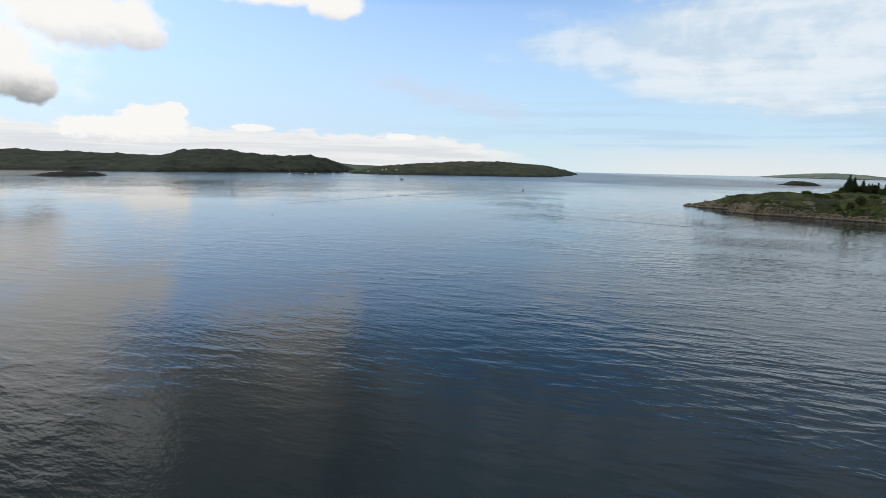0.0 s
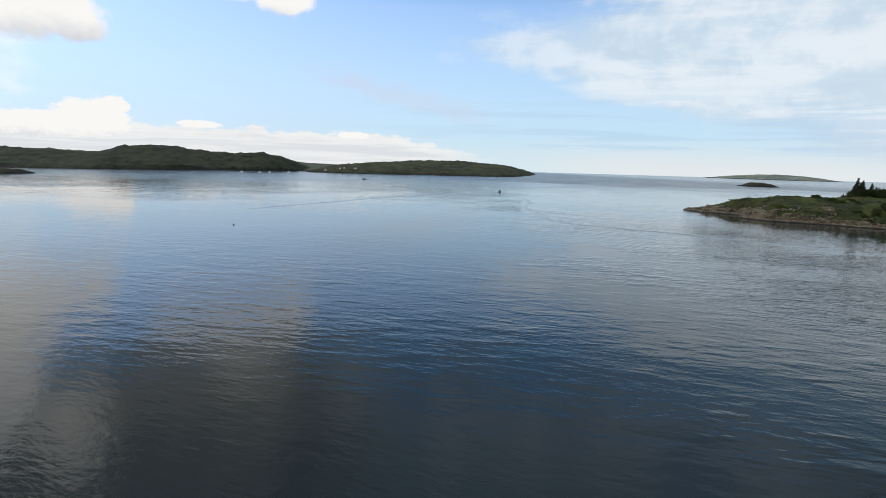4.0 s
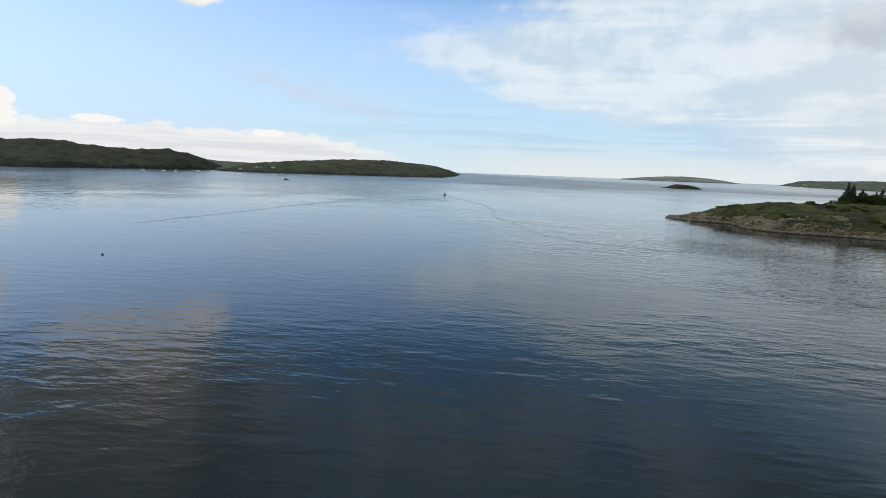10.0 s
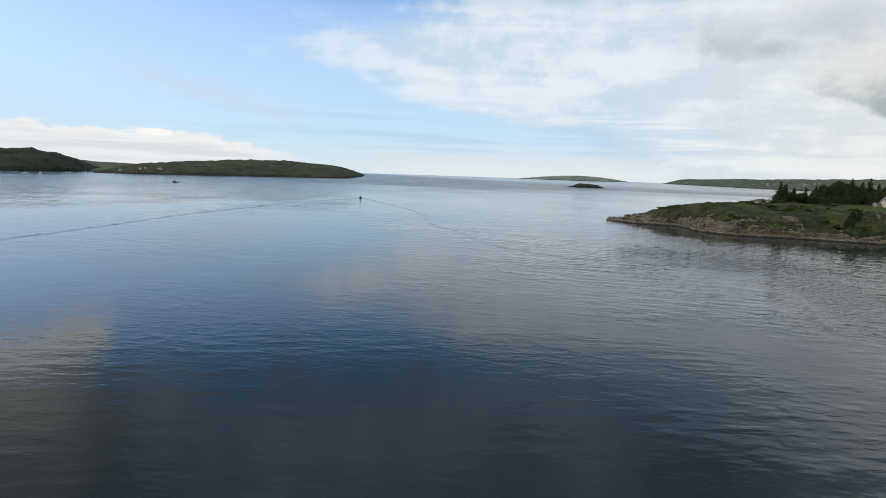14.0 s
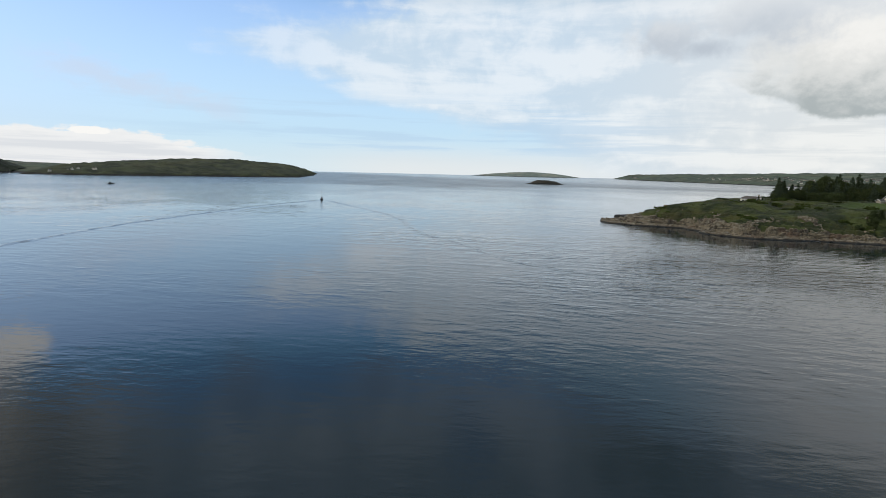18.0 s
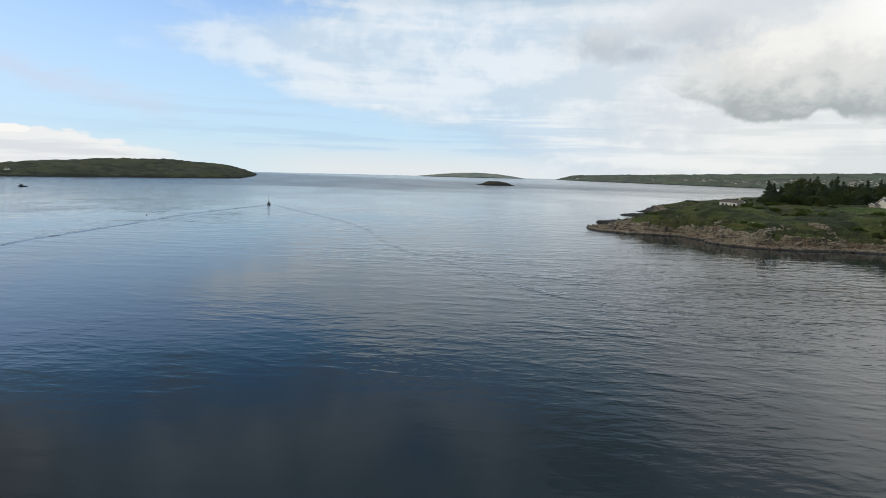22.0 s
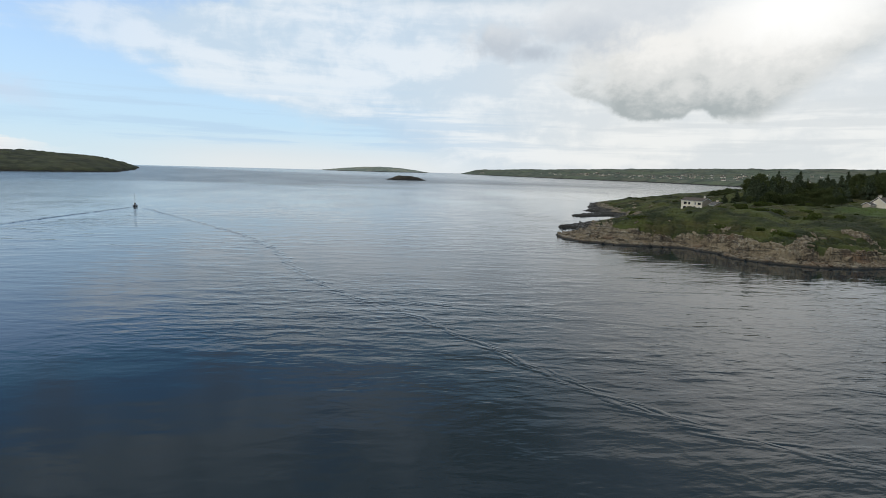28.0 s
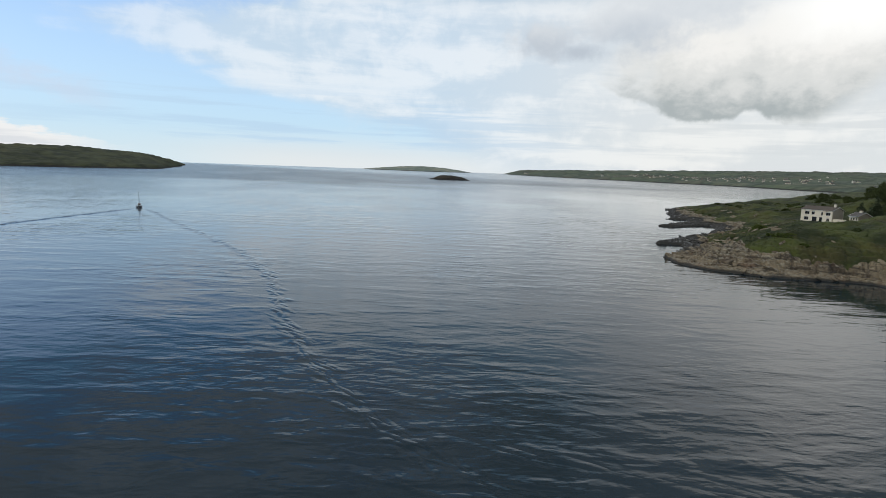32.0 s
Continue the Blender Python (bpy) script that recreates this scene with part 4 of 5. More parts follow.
# ---- the two houses ----
L = 14.5
villa_m = pose(283.1, 393.2, 5.2, 0, 0, -106.0) @ Matrix.Diagonal((0.845, 0.8, 0.86, 1))
# both gables get the grey as painted shade, the front stays white
villa = pitched_house("house", villa_m, L, 8.0, 5.4, 6.9, RENDER, GREY_WALL, BROWN_TILE,
                      [(1.7, 3.2, 3.9, 4.6), (4.9, 3.2, 6.4, 4.6), (9.3, 3.1, 10.2, 4.6), (11.4, 3.2, 13.6, 4.6), (1.5, 0.6, 3.7, 2.1), (12.0, 0.8, 13.2, 2.0)],
                      doors=[(5.4, 0.02, 7.6, 2.3), (8.7, 0.02, 10.1, 2.3)], chimneys=[(12.9, 4.0, 8.2)])
tagged(villa, "two-storey white rendered house with dark windows and brown roof", "house")
bm = bmesh.new()
box(bm, L + 0.02, 0.6, 0, L + 5.6, 0.9, 1.9)
box(bm, L + 0.02, 0.45, 1.903, L + 5.6, 1.05, 2.02)
garden_wall = part("garden_wall", bm, RENDER, None)
garden_wall.matrix_world = villa_m
tagged(garden_wall, "low white rendered wall beside the two-storey house", "wall")
# gable greyed like the villa's, shade put into the wall colour
annexe = pitched_house("garage", pose(262.2, 371.0, 7.3, 0, 0, -108.0), 2.9, 6.6, 2.0, 3.2, RENDER, GREY_WALL, SLATE,
                       [(0.35, 0.7, 0.95, 1.6), (1.2, 0.7, 1.8, 1.6), (2.05, 0.7, 2.6, 1.6)], chimneys=[(1.6, 3.3, 3.9)])
tagged(annexe, "single-storey outbuilding with white front and shaded grey gable", "outbuilding")

cottage_m = pose(268.5, 309.0, 10.9, 0, 0, -33.6)
cottage = pitched_house("house", cottage_m, 11.0, 7.0, 2.3, 4.5, RENDER, RENDER, BROWN_TILE,
                        [(0.9, 0.8, 2.0, 1.9), (2.6, 0.8, 3.8, 1.9), (6.2, 0.8, 8.0, 1.9), (8.7, 0.8, 10.1, 1.9)], doors=[(4.6, 0.02, 5.5, 2.0)],
                        chimneys=[(0.6, 3.5, 5.3)])
tagged(cottage, "white single-storey cottage with a brown roof and chimney", "house")
wing = pitched_house("outbuilding", cottage_m @ pose(11.4, 0.5, -0.2), 4.6, 5.0, 2.1, 3.0, RENDER, RENDER, BROWN_TILE, [(2.2, 0.8, 3.2, 1.7)], doors=[(0.7, 0.02, 1.6, 1.9)])
tagged(wing, "small white extension with a low brown roof", "outbuilding")
lean = pitched_house("outbuilding", cottage_m @ pose(-2.3, 4.2, -0.1), 1.9, 3.6, 1.8, 2.5, GREY_WALL, GREY_WALL, SLATE, [])
tagged(lean, "small grey lean-to at the gable of the cottage", "outbuilding")


# ---- trees ----
def leaf_cards(centres, size, seed, droop=0.3, stretch=1.6, lie=0.0):
    """Many small four-cornered leaf sprays round the given points."""
    r = np.random.RandomState(seed)
    n = len(centres)
    a = r.rand(n) * 2 * math.pi
    out = np.stack([np.cos(a), np.sin(a), -droop + 0.7 * (r.rand(n) - 0.5)], -1)
    out /= np.linalg.norm(out, axis=1)[:, None]
    side = np.cross(out, r.randn(n, 3) + np.array([0, 0, lie]))
    side /= np.linalg.norm(side, axis=1)[:, None]
    s = (size * (0.6 + 0.8 * r.rand(n)))[:, None]
    c = np.asarray(centres)
    bend = np.stack([np.zeros(n), np.zeros(n), 0.25 * s[:, 0]], -1)
    v = np.stack([c - out * s * stretch * 0.5, c + side * s * 0.5 + bend * 0.4, c + out * s * stretch * 0.5 - bend, c - side * s * 0.5 + bend * 0.4], 1).reshape(-1, 3)
    return v, np.arange(4 * n).reshape(n, 4)


def trunk_mesh(height, radius, limbs, seed, crown_from):
    rnd = random.Random(seed)
    bm = bmesh.new()
    rings, last = 6, None
    for i in range(rings + 1):
        t = i / rings
        r = radius * (1 - t) ** 0.8 + 0.02
        ox, oy = 0.12 * math.sin(3 * t + seed), 0.12 * math.cos(2 * t + seed)
        ring = [bm.verts.new((ox + r * math.cos(j * math.pi / 4), oy + r * math.sin(j * math.pi / 4), height * t - 0.4 * (i == 0))) for j in range(8)]
        if last:
            for j in range(8):
                bm.faces.new((last[j], last[(j + 1) % 8], ring[(j + 1) % 8], ring[j]))
        last = ring
    for i in range(limbs):
        z = height * (crown_from + (0.9 - crown_from) * rnd.random())
        a, ln = rnd.random() * 6.283, radius * rnd.uniform(6, 11) * (1.1 - z / height)
        d = Vector((math.cos(a), math.sin(a), rnd.uniform(-0.1, 0.5))).normalized()
        u = d.cross(Vector((0, 0, 1))).normalized() * radius * 0.22
        w = d.cross(u).normalized() * radius * 0.22
        p0 = Vector((0, 0, z))
        base = [bm.verts.new(p0 + q) for q in (u, w, -u, -w)]
        tip = bm.verts.new(p0 + d * ln)
        for j in range(4):
            bm.faces.new((base[j], base[(j + 1) % 4], tip))
    return bm


def conifer(height, spread, seed, start=0.08):
    r = np.random.RandomState(seed)
    tree = empty("spruce_tree", Matrix())
    part("trunk", trunk_mesh(height * 0.97, 0.02 * height, 14, seed, start), BARK, tree)
    pts = []
    whorls = int(height * 1.5)
    for i in range(whorls):
        t = start + (1 - start) * (i + r.rand() * 0.6) / whorls
        rad = spread * ((1 - t) ** 0.95) * (0.75 + 0.5 * r.rand()) + 0.10
        for _ in range(8 if t < 0.8 else 4):
            a, reach = r.rand() * 6.283, rad * (0.65 + 0.5 * r.rand())
            for q in np.linspace(0.15, 1, max(3, int(reach * 4))):
                pts.append((reach * q * math.cos(a) + 0.15 * r.randn(), reach * q * math.sin(a) + 0.15 * r.randn(), height * t - 0.28 * reach * q * q + 0.12 * r.randn()))
    pts += [(0.05 * r.randn(), 0.05 * r.randn(), height * z) for z in np.linspace(0.9, 1.0, 6)]
    v, f = leaf_cards(np.repeat(np.array(pts), 3, 0) + 0.16 * r.randn(3 * len(pts), 3), 0.40, seed)
    mesh_thing("crown", v, f, NEEDLES, tree)
    return tree


def broadleaf(height, spread, seed, name="broadleaf_tree", mat=None, low=0.25):
    r = np.random.RandomState(seed)
    tree = empty(name, Matrix())
    part("trunk", trunk_mesh(height * 0.8, 0.022 * height, 12, seed, 0.2), BARK, tree)
    pts = []
    for i in range(int(26 + 3 * height)):
        a, q = r.rand() * 6.283, r.rand() ** 0.5
        z = low + (1 - low) * r.rand()
        rad = spread * q * math.sqrt(max(0.05, 1 - ((z - 0.55) / 0.5) ** 2))
        c = np.array([rad * math.cos(a), rad * math.sin(a), height * z * (0.92 + 0.1 * r.rand())])
        pts.append(c + r.randn(100, 3) * np.array([0.55, 0.55, 0.42]) * (0.10 * height + 0.25) * 0.8)
    v, f = leaf_cards(np.concatenate(pts), 0.30, seed, 0.1, 1.3)
    mesh_thing("crown", v, f, mat or LEAVES, tree)
    return tree


SPRUCES = [tagged(conifer(h, w, i + 1), "tall dark green spruce tree on the headland", "tree", "trees of the wood") for i, (h, w) in enumerate(((11.0, 4.3), (9.8, 3.9), (11.8, 4.4), (8.8, 3.9)))]
BROADS = [tagged(broadleaf(h, w, i + 31), "dark green broadleaf tree at the wood's edge", "tree", "trees of the wood") for i, (h, w) in enumerate(((8.0, 4.0), (7.0, 3.8), (9.0, 4.2)))]
BUSHES = [tagged(broadleaf(h, w, i + 51, "bush", LEAVES if i == 2 else BRACKEN, 0.05), "low dense green bush in the rough grass", "bush", "bushes on the headland") for i, (h, w) in enumerate(((1.3, 2.6), (1.1, 2.3), (1.7, 3.0)))]
used = set()


def plant(kinds, x, y, scale=1.0, sink=0.2):
    src = random.choice(kinds)
    m = pose(x, y, ground(x, y) - sink, random.uniform(-3, 3), random.uniform(-3, 3), random.uniform(0, 360))
    if src.name not in used:
        used.add(src.name)
        src.matrix_basis = m @ Matrix.Scale(scale, 4)
        return src
    ob = copy_thing(src, m)
    ob.scale = (scale, scale, scale * random.uniform(0.92, 1.08))
    return ob


random.seed(4)
# the pair and the row on the crest
for x, y, sc in [(244.5, 346, 0.72), (246.5, 347, 0.9), (248.2, 346, 0.86), (248.5, 349, 1.0), (250.6, 348, 0.84), (252.2, 350, 0.78), (259, 351, 0.80), (266, 354, 0.85), (270, 356, 0.95), (278, 358, 0.9), (283, 360, 1.05), (290, 362, 1.0), (299, 366, 1.1), (305, 369, 1.1), (312, 355, 1.2), (288.4, 364, 1.2), (287.4, 354, 1.15), (292, 376, 0.95), (296, 372.5, 1.0), (288.5, 382.3, 0.8), (300, 373, 0.9)]:
    plant(SPRUCES, x, y, sc * 0.88)
for x, y, sc in [(262, 346, 0.55), (254, 344, 0.55), (245.5, 343.6, 0.45), (249.5, 344, 0.5), (243.4, 347.5, 0.42), (268, 343, 0.6), (273, 346, 0.7), (281, 344, 0.75), (289, 343, 0.7), (293, 349, 0.8)]:
    plant(BROADS, x, y, sc)
for x, y, sc in [(249, 359, 0.28), (243, 353, 0.22)]:
    plant(SPRUCES, x, y, sc)
for i in range(52):
    x = random.uniform(254, 304)
    y = 348.5 + 0.32 * (x - 248) + random.uniform(-7, 3)
    plant(SPRUCES if random.random() < 0.4 else BROADS, x, y, random.uniform(0.45, 0.8))
# the wood behind
WOOD = [(300, 333), (330, 322), (390, 290), (480, 270), (560, 300), (560, 445), (470, 420), (420, 406), (372, 393), (330, 380), (300, 364)]


def within(x, y, poly):
    c = False
    for (ax, ay), (bx, by) in zip(poly, poly[1:] + poly[:1]):
        if (ay > y) != (by > y) and x < (y - ay) * (bx - ax) / (by - ay) + ax:
            c = not c
    return c


count = 0
while count < 210:
    x, y = random.uniform(295, 560), random.uniform(265, 470)
    if random.random() < math.exp(-(x - 300) / 130) and within(x, y, WOOD):
        plant(SPRUCES if random.random() < 0.5 else BROADS, x, y, random.uniform(0.75, 1.15))
        count += 1
# scrub on the slope beside the wood
for i in range(80):
    x = random.uniform(325, 540)
    y = 294 + (x - 24) / random.uniform(2.75, 3.5)
    plant(BROADS, x, y, random.uniform(0.14, 0.30) + (x - 325) / 1100, 0.4)
# shrubs in clumps over the slope
SHRUBS = [tagged(broadleaf(h, w, i + 71, "bush", SHRUB, 0.02), "dark olive shrub on the rough slope", "bush", "shrubs on the slope") for i, (h, w) in enumerate(((1.2, 2.8), (1.5, 2.4), (1.0, 3.2)))]
made = 0
while made < 110:
    x, y = random.uniform(176, 330), random.uniform(262, 380)
    p = np.array([x]), np.array([y])
    if float(coast_distance(*p)[0]) < 17 or float(fbm(p[0] / 11, p[1] / 11, 3, 91)[0]) < 0.04 or math.hypot(x - 254, (y - 308) * 2) < 30:
        continue
    if (225 < x < 296 and 352 < y < 400) or (258 < x < 292 and 292 < y < 326):
        continue
    plant(SHRUBS, x, y, random.uniform(0.45, 1.0), 0.25)
    made += 1
# thicket beside the cottage
for i in range(22):
    a, q = random.uniform(0, 6.283), random.random() ** 0.5
    plant(SHRUBS + BROADS[1:2], 213 + 13 * q * math.cos(a), 285 + 8 * q * math.sin(a), random.uniform(0.3, 0.6) if i % 3 else 0.28, 0.3)
# bushes
for i in range(70):
    x, y = random.uniform(190, 330), random.uniform(262, 372)
    d = float(coast_distance(np.array([x]), np.array([y]))[0])
    if d > 26 and not (252 < x < 296 and 352 < y < 400) and not (222 < x < 262 and 350 < y < 400) and not (258 < x < 292 and 292 < y < 326) and not (232 < x < 285 and 292 < y < 318 and random.random() < 0.9):
        plant(BUSHES, x, y, random.uniform(0.25, 0.6) * (1.5 if x > 235 and y > 322 else 1.0), 0.3)
for i in range(60):
    x, y = random.uniform(308, 420), random.uniform(380, 470)
    d = float(coast_distance(np.array([x]), np.array([y]))[0])
    if d > 12 and y > 412 - 0.75 * (x - 300):
        plant(BUSHES, x, y, random.uniform(0.5, 0.95), 0.5)
for x, y in [(296, 296), (300, 292), (293, 290), (304, 300), (288, 286), (262, 284), (256, 280), (268, 288), (250, 276), (244, 274), (238, 272), (231, 270)]:
    plant(BUSHES + BROADS[1:2], x, y, random.uniform(0.7, 1.1), 0.3)
for x, y in [(286, 298), (292, 301), (279, 292), (271, 288), (299, 305), (303, 297), (264, 322), (258, 325), (252, 327), (247, 331), (270, 326)]:
    plant(BROADS, x, y, random.uniform(0.35, 0.55), 0.3)


# ---- ground cover ----
def scatter(n, x0, x1, y0, y1, seed):
    r = np.random.RandomState(seed)
    x, y = x0 + (x1 - x0) * r.rand(n), y0 + (y1 - y0) * r.rand(n)
    z, t = land(x, y)
    return x, y, z, t, r


x, y, z, t, r = scatter(260000, 160, 420, 255, 505, 5)
clump = fbm(x / 6, y / 6, 4, 71)
lawn = np.hypot(x - 254, (y - 308) * 2) < 26 + 14 * clump
ok = (t > 0.6) & (clump > 0.0) & ~lawn & (r.rand(len(x)) < 0.22)
v, f = leaf_cards(np.stack([x, y, z + 0.03 + 0.5 * np.maximum(clump, 0)], -1)[ok], 0.34, 6, 0.0, 1.2, 14.0)
tagged(mesh_thing("bracken", v, f, BRACKEN), "green bracken and rough grass on the headland", "bracken", kind="stuff")
ok = (t > 0.25) & (clump < -0.02) & (r.rand(len(x)) < 0.18)
v, f = leaf_cards(np.stack([x, y, z + 0.06], -1)[ok], 0.32, 7, 0.0, 1.4, 12.0)
tagged(mesh_thing("heather", v, f, HEATH), "brownish heather and dry grass among the rocks", "heather", kind="stuff")


# ---- rocks of the shore ----
def stone_mesh(seed, sx, sy, sz, points=16):
    rnd = random.Random(seed)
    bm = bmesh.new()
    for _ in range(points):
        q = [rnd.choice((-1, 1)) * rnd.uniform(0.72, 1.0) for _ in range(3)]
        if rnd.random() < 0.3:
            q[rnd.randrange(3)] *= 0.3
        bm.verts.new((q[0] * sx, q[1] * sy, q[2] * sz))
    bmesh.ops.convex_hull(bm, input=bm.verts)
    bmesh.ops.delete(bm, geom=[v for v in bm.verts if not v.link_faces], context="VERTS")
    me = bpy.data.meshes.new("rock")
    bm.to_mesh(me)
    bm.free()
    me.materials.append(ROCK)
    return me


STONES = [stone_mesh(i, 1.0, random.uniform(0.5, 0.85), random.uniform(0.3, 0.55)) for i in range(16)]
random.seed(9)
made = 0
while made < 295:
    x, y = random.uniform(158, 232), random.uniform(258, 396)
    d, ahead = (float(coast_distance(np.array([x + e]), np.array([y]))[0]) for e in (0, 0.5))
    if not (0.6 < d < 5 or (5 < d < 12 and random.random() < 0.22) or (12 < d < 24 and random.random() < 0.06)):
        continue
    # long side along the shore, dipping a little
    slope = (ahead - d) / 0.5
    tangent = math.degrees(math.acos(max(-1, min(1, slope)))) - 90 + (90 if y > 300 else 45)
    size = random.uniform(0.35, 0.75) * (1.7 if random.random() < 0.15 else 1.0)
    ob = new("rock", random.choice(STONES))
    ob.parent = headland
    ob.matrix_basis = pose(x, y, ground(x, y) - 0.12 * size, random.gauss(5, 6), random.gauss(-4, 6), random.gauss(tangent, 22)) @ Matrix.Diagonal((size * random.uniform(1.1, 2.1), size * random.uniform(0.9, 1.3), size * random.uniform(0.7, 1.35), 1))
    made += 1


def rubble(n, x0, x1, y0, y1, d0, d1, lo, hi, seed, name, label):
    r = np.random.RandomState(seed)
    x, y = x0 + (x1 - x0) * r.rand(n), y0 + (y1 - y0) * r.rand(n)
    d = coast_distance(x, y)
    ok = (d > d0) & (d < d1)
    x, y = x[ok], y[ok]
    z = land(x, y)[0]
    verts, faces, base = [], [], 0
    shapes = [(np.array([q.co[:] for q in me.vertices]), [tuple(p.vertices) for p in me.polygons]) for me in STONES]
    for i in range(len(x)):
        sv, sf = shapes[r.randint(len(shapes))]
        s, a = lo + (hi - lo) * r.rand() ** 2, r.normal(0.45, 0.5)
        w = sv * np.array([s * r.uniform(0.9, 1.7), s, s * r.uniform(0.7, 1.3)])
        ca, sa = math.cos(a), math.sin(a)
        w = np.stack([w[:, 0] * ca - w[:, 1] * sa, w[:, 0] * sa + w[:, 1] * ca, w[:, 2] + 0.12 * w[:, 0]], -1) + (x[i], y[i], z[i] + 0.15 * s)
        verts.append(w)
        faces += [tuple(k + base for k in q) for q in sf]
        base += len(w)
    ob = mesh_thing(name, np.concatenate(verts), faces, ROCK, headland)
    return tagged(ob, label, kind="stuff")


rubble(5500, 156, 240, 255, 400, -0.4, 6, 0.15, 0.55, 3, "shore_stones", "broken pink and grey shore rock")
rubble(4000, 190, 400, 385, 510, -0.2, 12, 0.2, 0.6, 4, "shore_stones", "broken grey rock of the low spits")


# ---- houses of the bay ----
def far_house(length, depth, eaves, ridge, wall, roof):
    h = empty("house", Matrix())
    bm = bmesh.new()
    prism(bm, [(0, -1.5), (depth, -1.5), (depth, eaves), (depth / 2, ridge), (0, eaves)], 0, length, 0)
    part("wall", bm, wall, h)
    for y_e in (-0.4, depth + 0.4):
        bm = bmesh.new()
        z_e = eaves - 0.4 * (ridge - eaves) / (depth / 2)
        prism(bm, [(y_e, z_e + 0.05), (depth / 2, ridge + 0.05), (depth / 2, ridge + 0.25), (y_e, z_e + 0.25)], -0.4, length + 0.4, 0)
        part("roof_slope", bm, roof, h)
    for x in (0.8, length - 0.8):
        bm = bmesh.new()
        box(bm, x - 0.5, depth / 2 - 0.4, ridge - 0.3, x + 0.5, depth / 2 + 0.4, ridge + 1.3)
        part("chimney", bm, wall, h)
    for i in range(3):
        bm = bmesh.new()
        x = length * (0.2 + 0.3 * i)
        box(bm, x - 0.6, -0.05, 0.9, x + 0.6, -0.004, 2.1)
        part("window", bm, GLASS, h, "dark glass window")
    return tagged(h, "white-walled house with a grey roof on the green slope", "house", "houses across the bay")


BAY_HOUSES = [far_house(12, 7.5, 2.8, 5.4, RENDER, SLATE), far_house(15, 8, 3.0, 6.0, RENDER, BROWN_TILE), far_house(10, 7, 5.0, 7.8, RENDER, SLATE), far_house(9, 6, 2.6, 4.8, GREY_WALL, SLATE)]


def settle(slope, ns, s0, s1, u0, u1, n, seed, scale=1.0):
    rnd = random.Random(seed)
    spots = [(rnd.gauss((s0 + s1) / 2, (s1 - s0) / 4), rnd.gauss((u0 + u1) / 2, (u1 - u0) / 4)) for _ in range(n)]
    for s, u in spots:
        s, u = int(min(max(s, s0), s1)), int(min(max(u, u0), u1))
        p = slope.data.vertices[u * ns + s].co
        m = pose(p.x + rnd.uniform(-8, 8), p.y + rnd.uniform(-8, 8), p.z - 0.3, 0, 0, rnd.gauss(-70, 35))
        src = rnd.choice(BAY_HOUSES)
        if src.name not in used:
            used.add(src.name)
            src.matrix_basis = m
        else:
            copy_thing(src, m).scale = (scale * rnd.uniform(0.8, 1.2),) * 3


settle(east_coast, 300, 115, 165, 4, 12, 45, 1, 0.66)
settle(east_coast, 300, 155, 205, 3, 11, 80, 2, 0.66)
settle(east_coast, 300, 195, 240, 3, 13, 45, 3, 0.66)
settle(east_coast, 300, 40, 60, 3, 6, 3, 4)
settle(north_hill, 220, 2, 18, 6, 14, 5, 5, 0.6)


# ---- boats ----
def hull_mesh(length, beam, free, draught, z_cut=None, sections=14):
    """A round-bilged hull, bow towards +y."""
    bm = bmesh.new()
    rows = []
    for i in range(sections + 1):
        t = i / sections
        half = beam / 2 * (1 - max(0, (t - 0.45) / 0.55) ** 2.2) * (0.82 + 0.18 * min(1, t / 0.3))
        sheer = free * (0.85 + 0.35 * t * t)
        yk = (t - 0.5) * length
        row = []
        for q in range(-5, 6):
            a = q / 5
            xx = half * math.copysign(abs(a) ** 0.6, a)
            zz = -draught * (1 - 0.6 * t ** 3) * (1 - abs(a) ** 2.5) + sheer * abs(a) ** 4
            row.append(bm.verts.new((xx, yk + 0.04 * length * t * abs(a), zz)))
        rows.append(row)
    for a, b in zip(rows, rows[1:]):
        for i in range(10):
            bm.faces.new((a[i], a[i + 1], b[i + 1], b[i]))
    bm.faces.new(rows[0][::-1])
    bm.faces.new([r[0] for r in rows] + [r[-1] for r in rows[::-1]])
    bmesh.ops.recalc_face_normals(bm, faces=bm.faces)
    return bm


def pole(p, q, r, sides=8):
    bm = bmesh.new()
    p, q = Vector(p), Vector(q)
    d = q - p
    m = Matrix.Translation((p + q) / 2) @ d.to_track_quat("Z", "Y").to_matrix().to_4x4()
    bmesh.ops.create_cone(bm, cap_ends=True, segments=sides, radius1=r, radius2=r * 0.75, depth=d.length, matrix=m)
    return bm


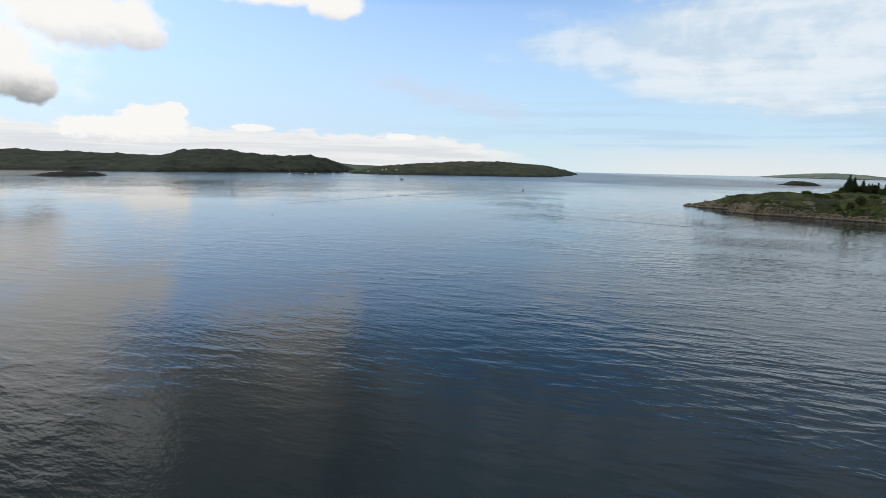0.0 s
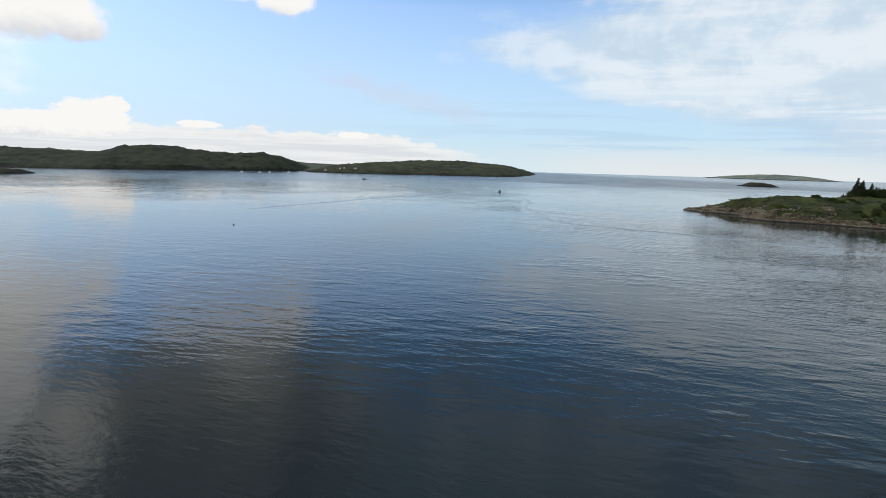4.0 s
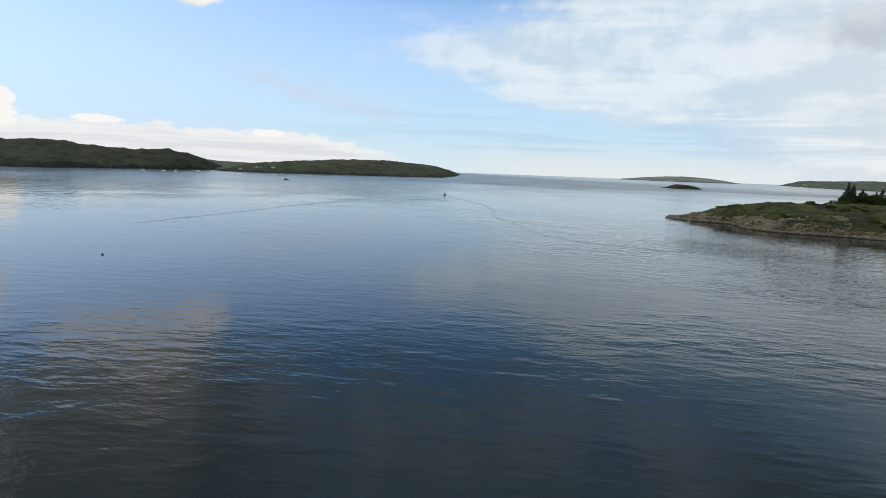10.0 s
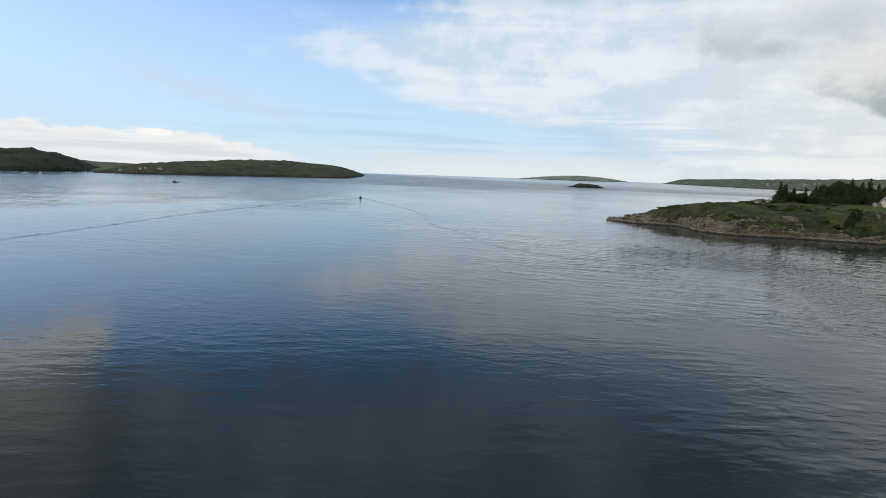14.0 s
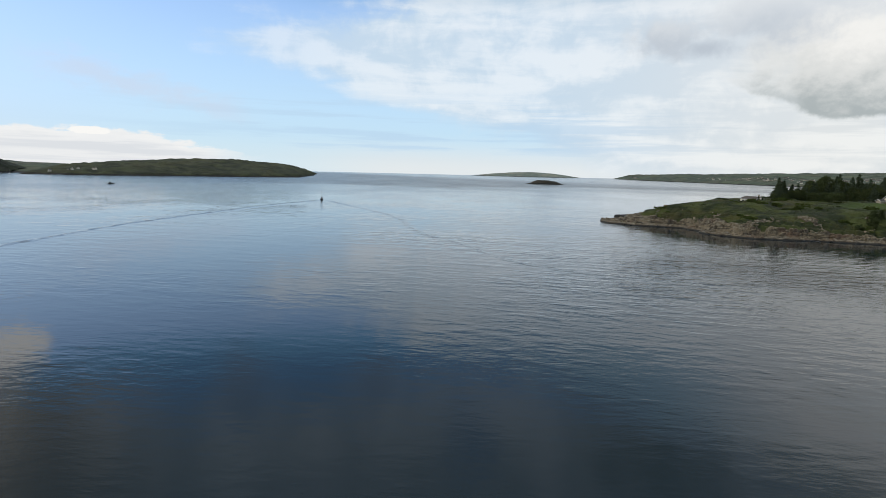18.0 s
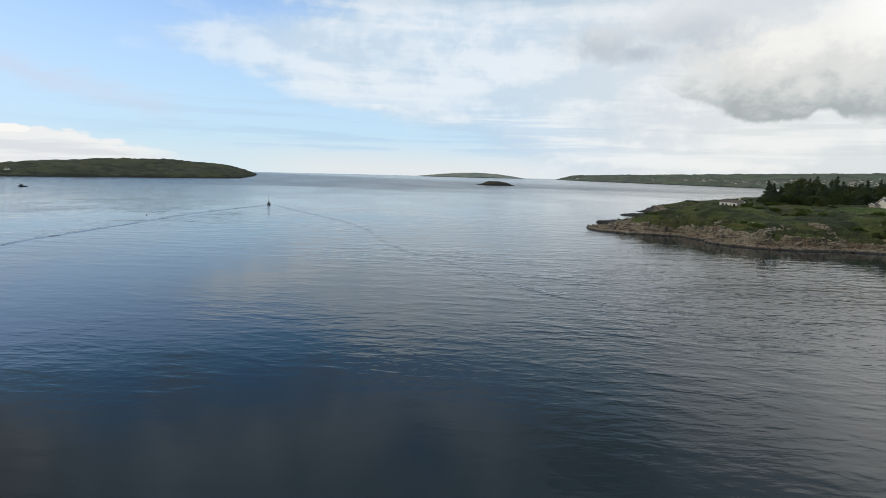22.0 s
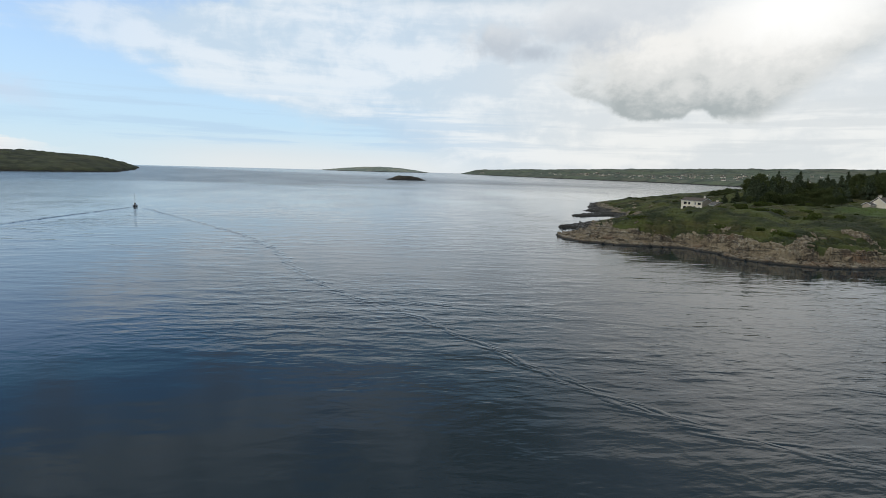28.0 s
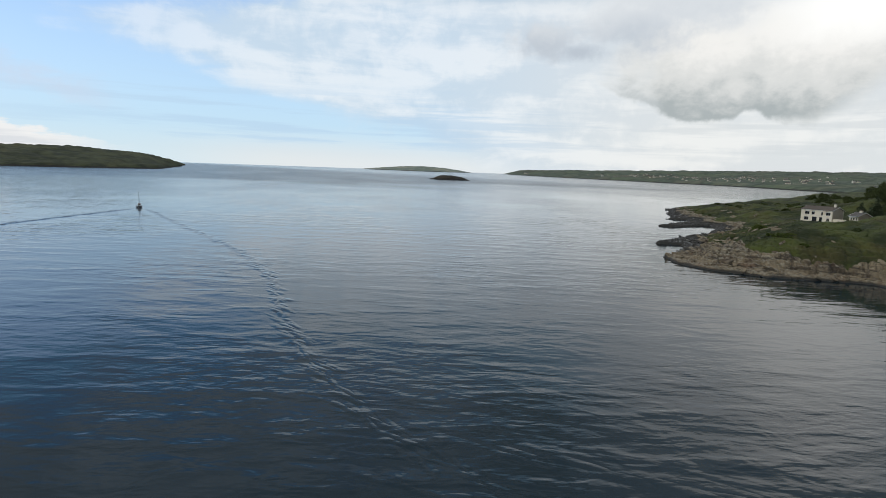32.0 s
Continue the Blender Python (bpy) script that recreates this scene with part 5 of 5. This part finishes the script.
def fishing_boat(m):
    boat = empty("fishing_boat", m)
    part("hull", hull_mesh(9.0, 3.4, 0.8, 0.7), DARK_PAINT, boat, "dark painted hull")
    bm = bmesh.new()
    box(bm, -1.0, -4.56, 0.34, 1.0, -4.50, 0.46)
    part("transom_board", bm, WHITE_PAINT, boat, "white transom board")
    bm = bmesh.new()
    for s in (-1, 1):
        box(bm, s * 1.52 - 0.05, -4.3, 0.70, s * 1.52 + 0.05, 1.2, 0.95)
    part("bulwark", bm, RUST_PAINT, boat, "red-brown bulwark")
    bm = bmesh.new()
    box(bm, -0.75, -0.6, 0.70, 0.75, 1.5, 2.15)
    bmesh.ops.bevel(bm, geom=bm.edges[:], offset=0.08, segments=2, affect="EDGES")
    cabin = part("wheelhouse", bm, WHITE_PAINT, boat, "white wheelhouse")
    for x0, x1 in ((-0.70, -0.22), (-0.24, 0.24), (0.22, 0.70)):
        for yy in (-0.615, 1.502):
            bm = bmesh.new()
            box(bm, x0 + 0.08, yy, 1.55, x1 - 0.08, yy + 0.013, 1.95)
            part("window", bm, GLASS, cabin, "dark window")
    bm = bmesh.new()
    box(bm, -0.85, -0.8, 2.155, 0.85, 1.75, 2.25)
    part("cabin_roof", bm, RUST_PAINT, boat)
    part("mast", pole((0, -0.2, 1.0), (-0.25, -0.4, 9.8), 0.07), TIMBER, boat)
    part("boom", pole((0, -0.35, 2.6), (0.2, -4.0, 3.2), 0.06), TIMBER, boat)
    part("mizzen_mast", pole((0, -3.4, 1.0), (-0.05, -3.5, 3.6), 0.04), TIMBER, boat)
    for x, y in ((-1.4, -1.0), (1.4, -1.0), (0, 4.6), (0, -4.2)):
        part("stay", pole((x, y, 1.2), (-0.23, -0.38, 9.2), 0.015, 5), STEEL, boat)
    part("radar_post", pole((0.5, 1.0, 2.2), (0.5, 1.0, 3.4), 0.04), STEEL, boat)
    bm = bmesh.new()
    box(bm, -0.7, -3.2, 0.66, 0.7, -2.0, 1.1)
    part("hatch", bm, DARK_PAINT, boat, "dark fish hatch")
    for s in (-1, 1):
        for yy in (-4.0, -2.8, -1.6):
            part("rail_post", pole((s * 1.52, yy, 0.95), (s * 1.52, yy, 1.4), 0.02, 6), STEEL, boat)
        part("rail", pole((s * 1.52, -4.1, 1.4), (s * 1.52, -1.5, 1.4), 0.02, 6), STEEL, boat)
    return tagged(boat, "small dark fishing boat with white wheelhouse and tall mast", "boat")


fishing_boat(pose(80, 566, 0.05, 0, 0, -14) @ Matrix.Scale(0.68, 4))


def work_boat(m):
    boat = empty("work_boat", m)
    part("hull", hull_mesh(6.5, 2.4, 0.9, 0.4), DARK_PAINT, boat, "black hull")
    bm = bmesh.new()
    box(bm, -0.7, 0.2, 0.8, 0.7, 1.7, 2.3)
    bmesh.ops.bevel(bm, geom=bm.edges[:], offset=0.06, segments=2, affect="EDGES")
    part("wheelhouse", bm, DARK_PAINT, boat)
    part("mast", pole((0, 0.2, 2.3), (0, 0.2, 3.6), 0.05), STEEL, boat)
    part("outboard", pole((0, -3.2, 0.2), (0, -3.35, 1.3), 0.16), DARK_PAINT, boat)
    return tagged(boat, "small black open work boat lying on calm water", "boat")


work_boat(pose(-62, 874, 0.02, 0, 0, 75))


def yacht(m):
    boat = empty("yacht", m)
    part("hull", hull_mesh(9.5, 3.0, 1.0, 0.5), WHITE_PAINT, boat)
    bm = bmesh.new()
    box(bm, -0.9, -1.4, 0.95, 0.9, 1.8, 1.6)
    bmesh.ops.bevel(bm, geom=bm.edges[:], offset=0.12, segments=2, affect="EDGES")
    part("cabin", bm, WHITE_PAINT, boat)
    part("mast", pole((0, 0.8, 1.0), (0, 0.8, 12.5), 0.08), STEEL, boat)
    part("boom", pole((0, 0.7, 2.3), (0, -3.4, 2.4), 0.07), WHITE_PAINT, boat)
    return tagged(boat, "white sailing yacht at a mooring off the wooded hill", "yacht", "moored yachts")


first = yacht(pose(-318, 1190, 0.02, 0, 0, 60) @ Matrix.Scale(0.8, 4))
for x, y, a in ((-290, 1216, 75), (-276, 1240, 40), (-250, 1310, 80), (-240, 1400, 30)):
    copy_thing(first, pose(x, y, 0.02, 0, 0, a))


def buoy(m):
    b = empty("mooring_buoy", m)
    bm = bmesh.new()
    bmesh.ops.create_uvsphere(bm, u_segments=14, v_segments=8, radius=0.24, matrix=Matrix.Translation((0, 0, 0.08)))
    part("float", bm, ORANGE, b)
    part("pick_up_ring", pole((0, 0, 0.30), (0.03, 0, 0.52), 0.03), STEEL, b)
    return tagged(b, "small dark mooring buoy floating on the inlet", "buoy", "mooring buoys")


first = buoy(pose(-71, 237, 0, 0, 0, 0))
copy_thing(first, pose(5, 495, 0, 0, 0, 40))


# ---- the boat's wake ----
def smooth_line(points, n):
    p = along(points, n)
    for _ in range(14):
        p[1:-1] = (p[:-2] + 2 * p[1:-1] + p[2:]) / 4
    return p


def wake(points, width, spacing, height, seed, label, skew=0.28, reach=1.0):
    """A train of short ripple crests, each a little aslant of the line that they follow over the water."""
    r = np.random.RandomState(seed)
    total = sum(math.dist(a, b) for a, b in zip(points, points[1:]))
    n = int(total)
    c = smooth_line(points, n)
    d = np.gradient(c, axis=0)
    d /= np.hypot(d[:, 0], d[:, 1])[:, None]
    verts, faces, base = [], [], 0
    s = 3.0
    while s < n - 4:
        i = int(s)
        grow = 0.5 + 0.5 * min(1, s / 130)
        for row in range(2 if r.rand() < 0.5 else 1):
            off = r.normal(0, 0.28) * width * grow
            turn = math.atan2(d[i, 1], d[i, 0]) + skew * r.choice((1, 1, -0.4)) + r.normal(0, 0.06)
            ln, wd, hh = reach * r.uniform(4, 10) * (0.6 + 0.4 * grow), r.uniform(0.35, 0.7) * (0.7 + 0.5 * grow) * (2.2 - 1.2 * min(1, s / 210)), height * r.uniform(0.5, 1.2) * ramp(min(s, n - s), 0, 12) * (2.7 - 1.7 * min(1, s / 230))
            ca, sa = math.cos(turn), math.sin(turn)
            cx, cy = c[i, 0] - d[i, 1] * off, c[i, 1] + d[i, 0] * off
            bend = r.normal(0, 0.012)
            u, w = np.meshgrid(np.linspace(-1, 1, 13), np.linspace(-1, 1, 9))
            px, py = u * ln / 2, w * wd + bend * (u * ln / 2) ** 2
            z = hh * (np.cos(w * math.pi) * 0.5 + 0.5) * (1 - u * u) ** 1.2 - 0.006
            verts.append(np.stack([cx + px * ca - py * sa, cy + px * sa + py * ca, z], -1).reshape(-1, 3))
            faces.append(grid_faces(13, 9) + base)
            base += 117
        s += spacing * r.uniform(0.6, 1.4)
    ob = mesh_thing("wake", np.concatenate(verts), np.concatenate(faces), WATER, smooth=True)
    return tagged(ob, label, "wake", "boat wakes", kind="stuff")


LABEL = "long low ripple of the boat's wake"
wake([(79, 563), (60, 540), (26, 500), (-2, 456), (-34, 408), (-66, 340), (-85, 300)], 1.8, 1.4, 0.10, 1, LABEL)
LINE = [(81, 562), (78, 485), (76, 432), (70, 400), (64, 382), (59, 366), (57, 354), (55, 342), (56, 330), (54, 312), (51, 298), (51, 284), (56, 268), (72, 250), (99, 228), (125, 195)]
wake(LINE, 1.8, 1.0, 0.050, 2, LABEL, 0.34, 0.6)
# crests that fan out from the near end of the wake
for i in range(9):
    x, y = 56 + 2.3 * i, 344 - 3.6 * i
    wake([(x, y), (x + 1.0, y - 4), (x + 3.2, y - 10), (x + 7.0, y - 17)], 0.7, 3.0, 0.044 - 0.002 * i, 10 + i, "fine parallel ripples spreading from the boat's wake", 0.06, 1.4)
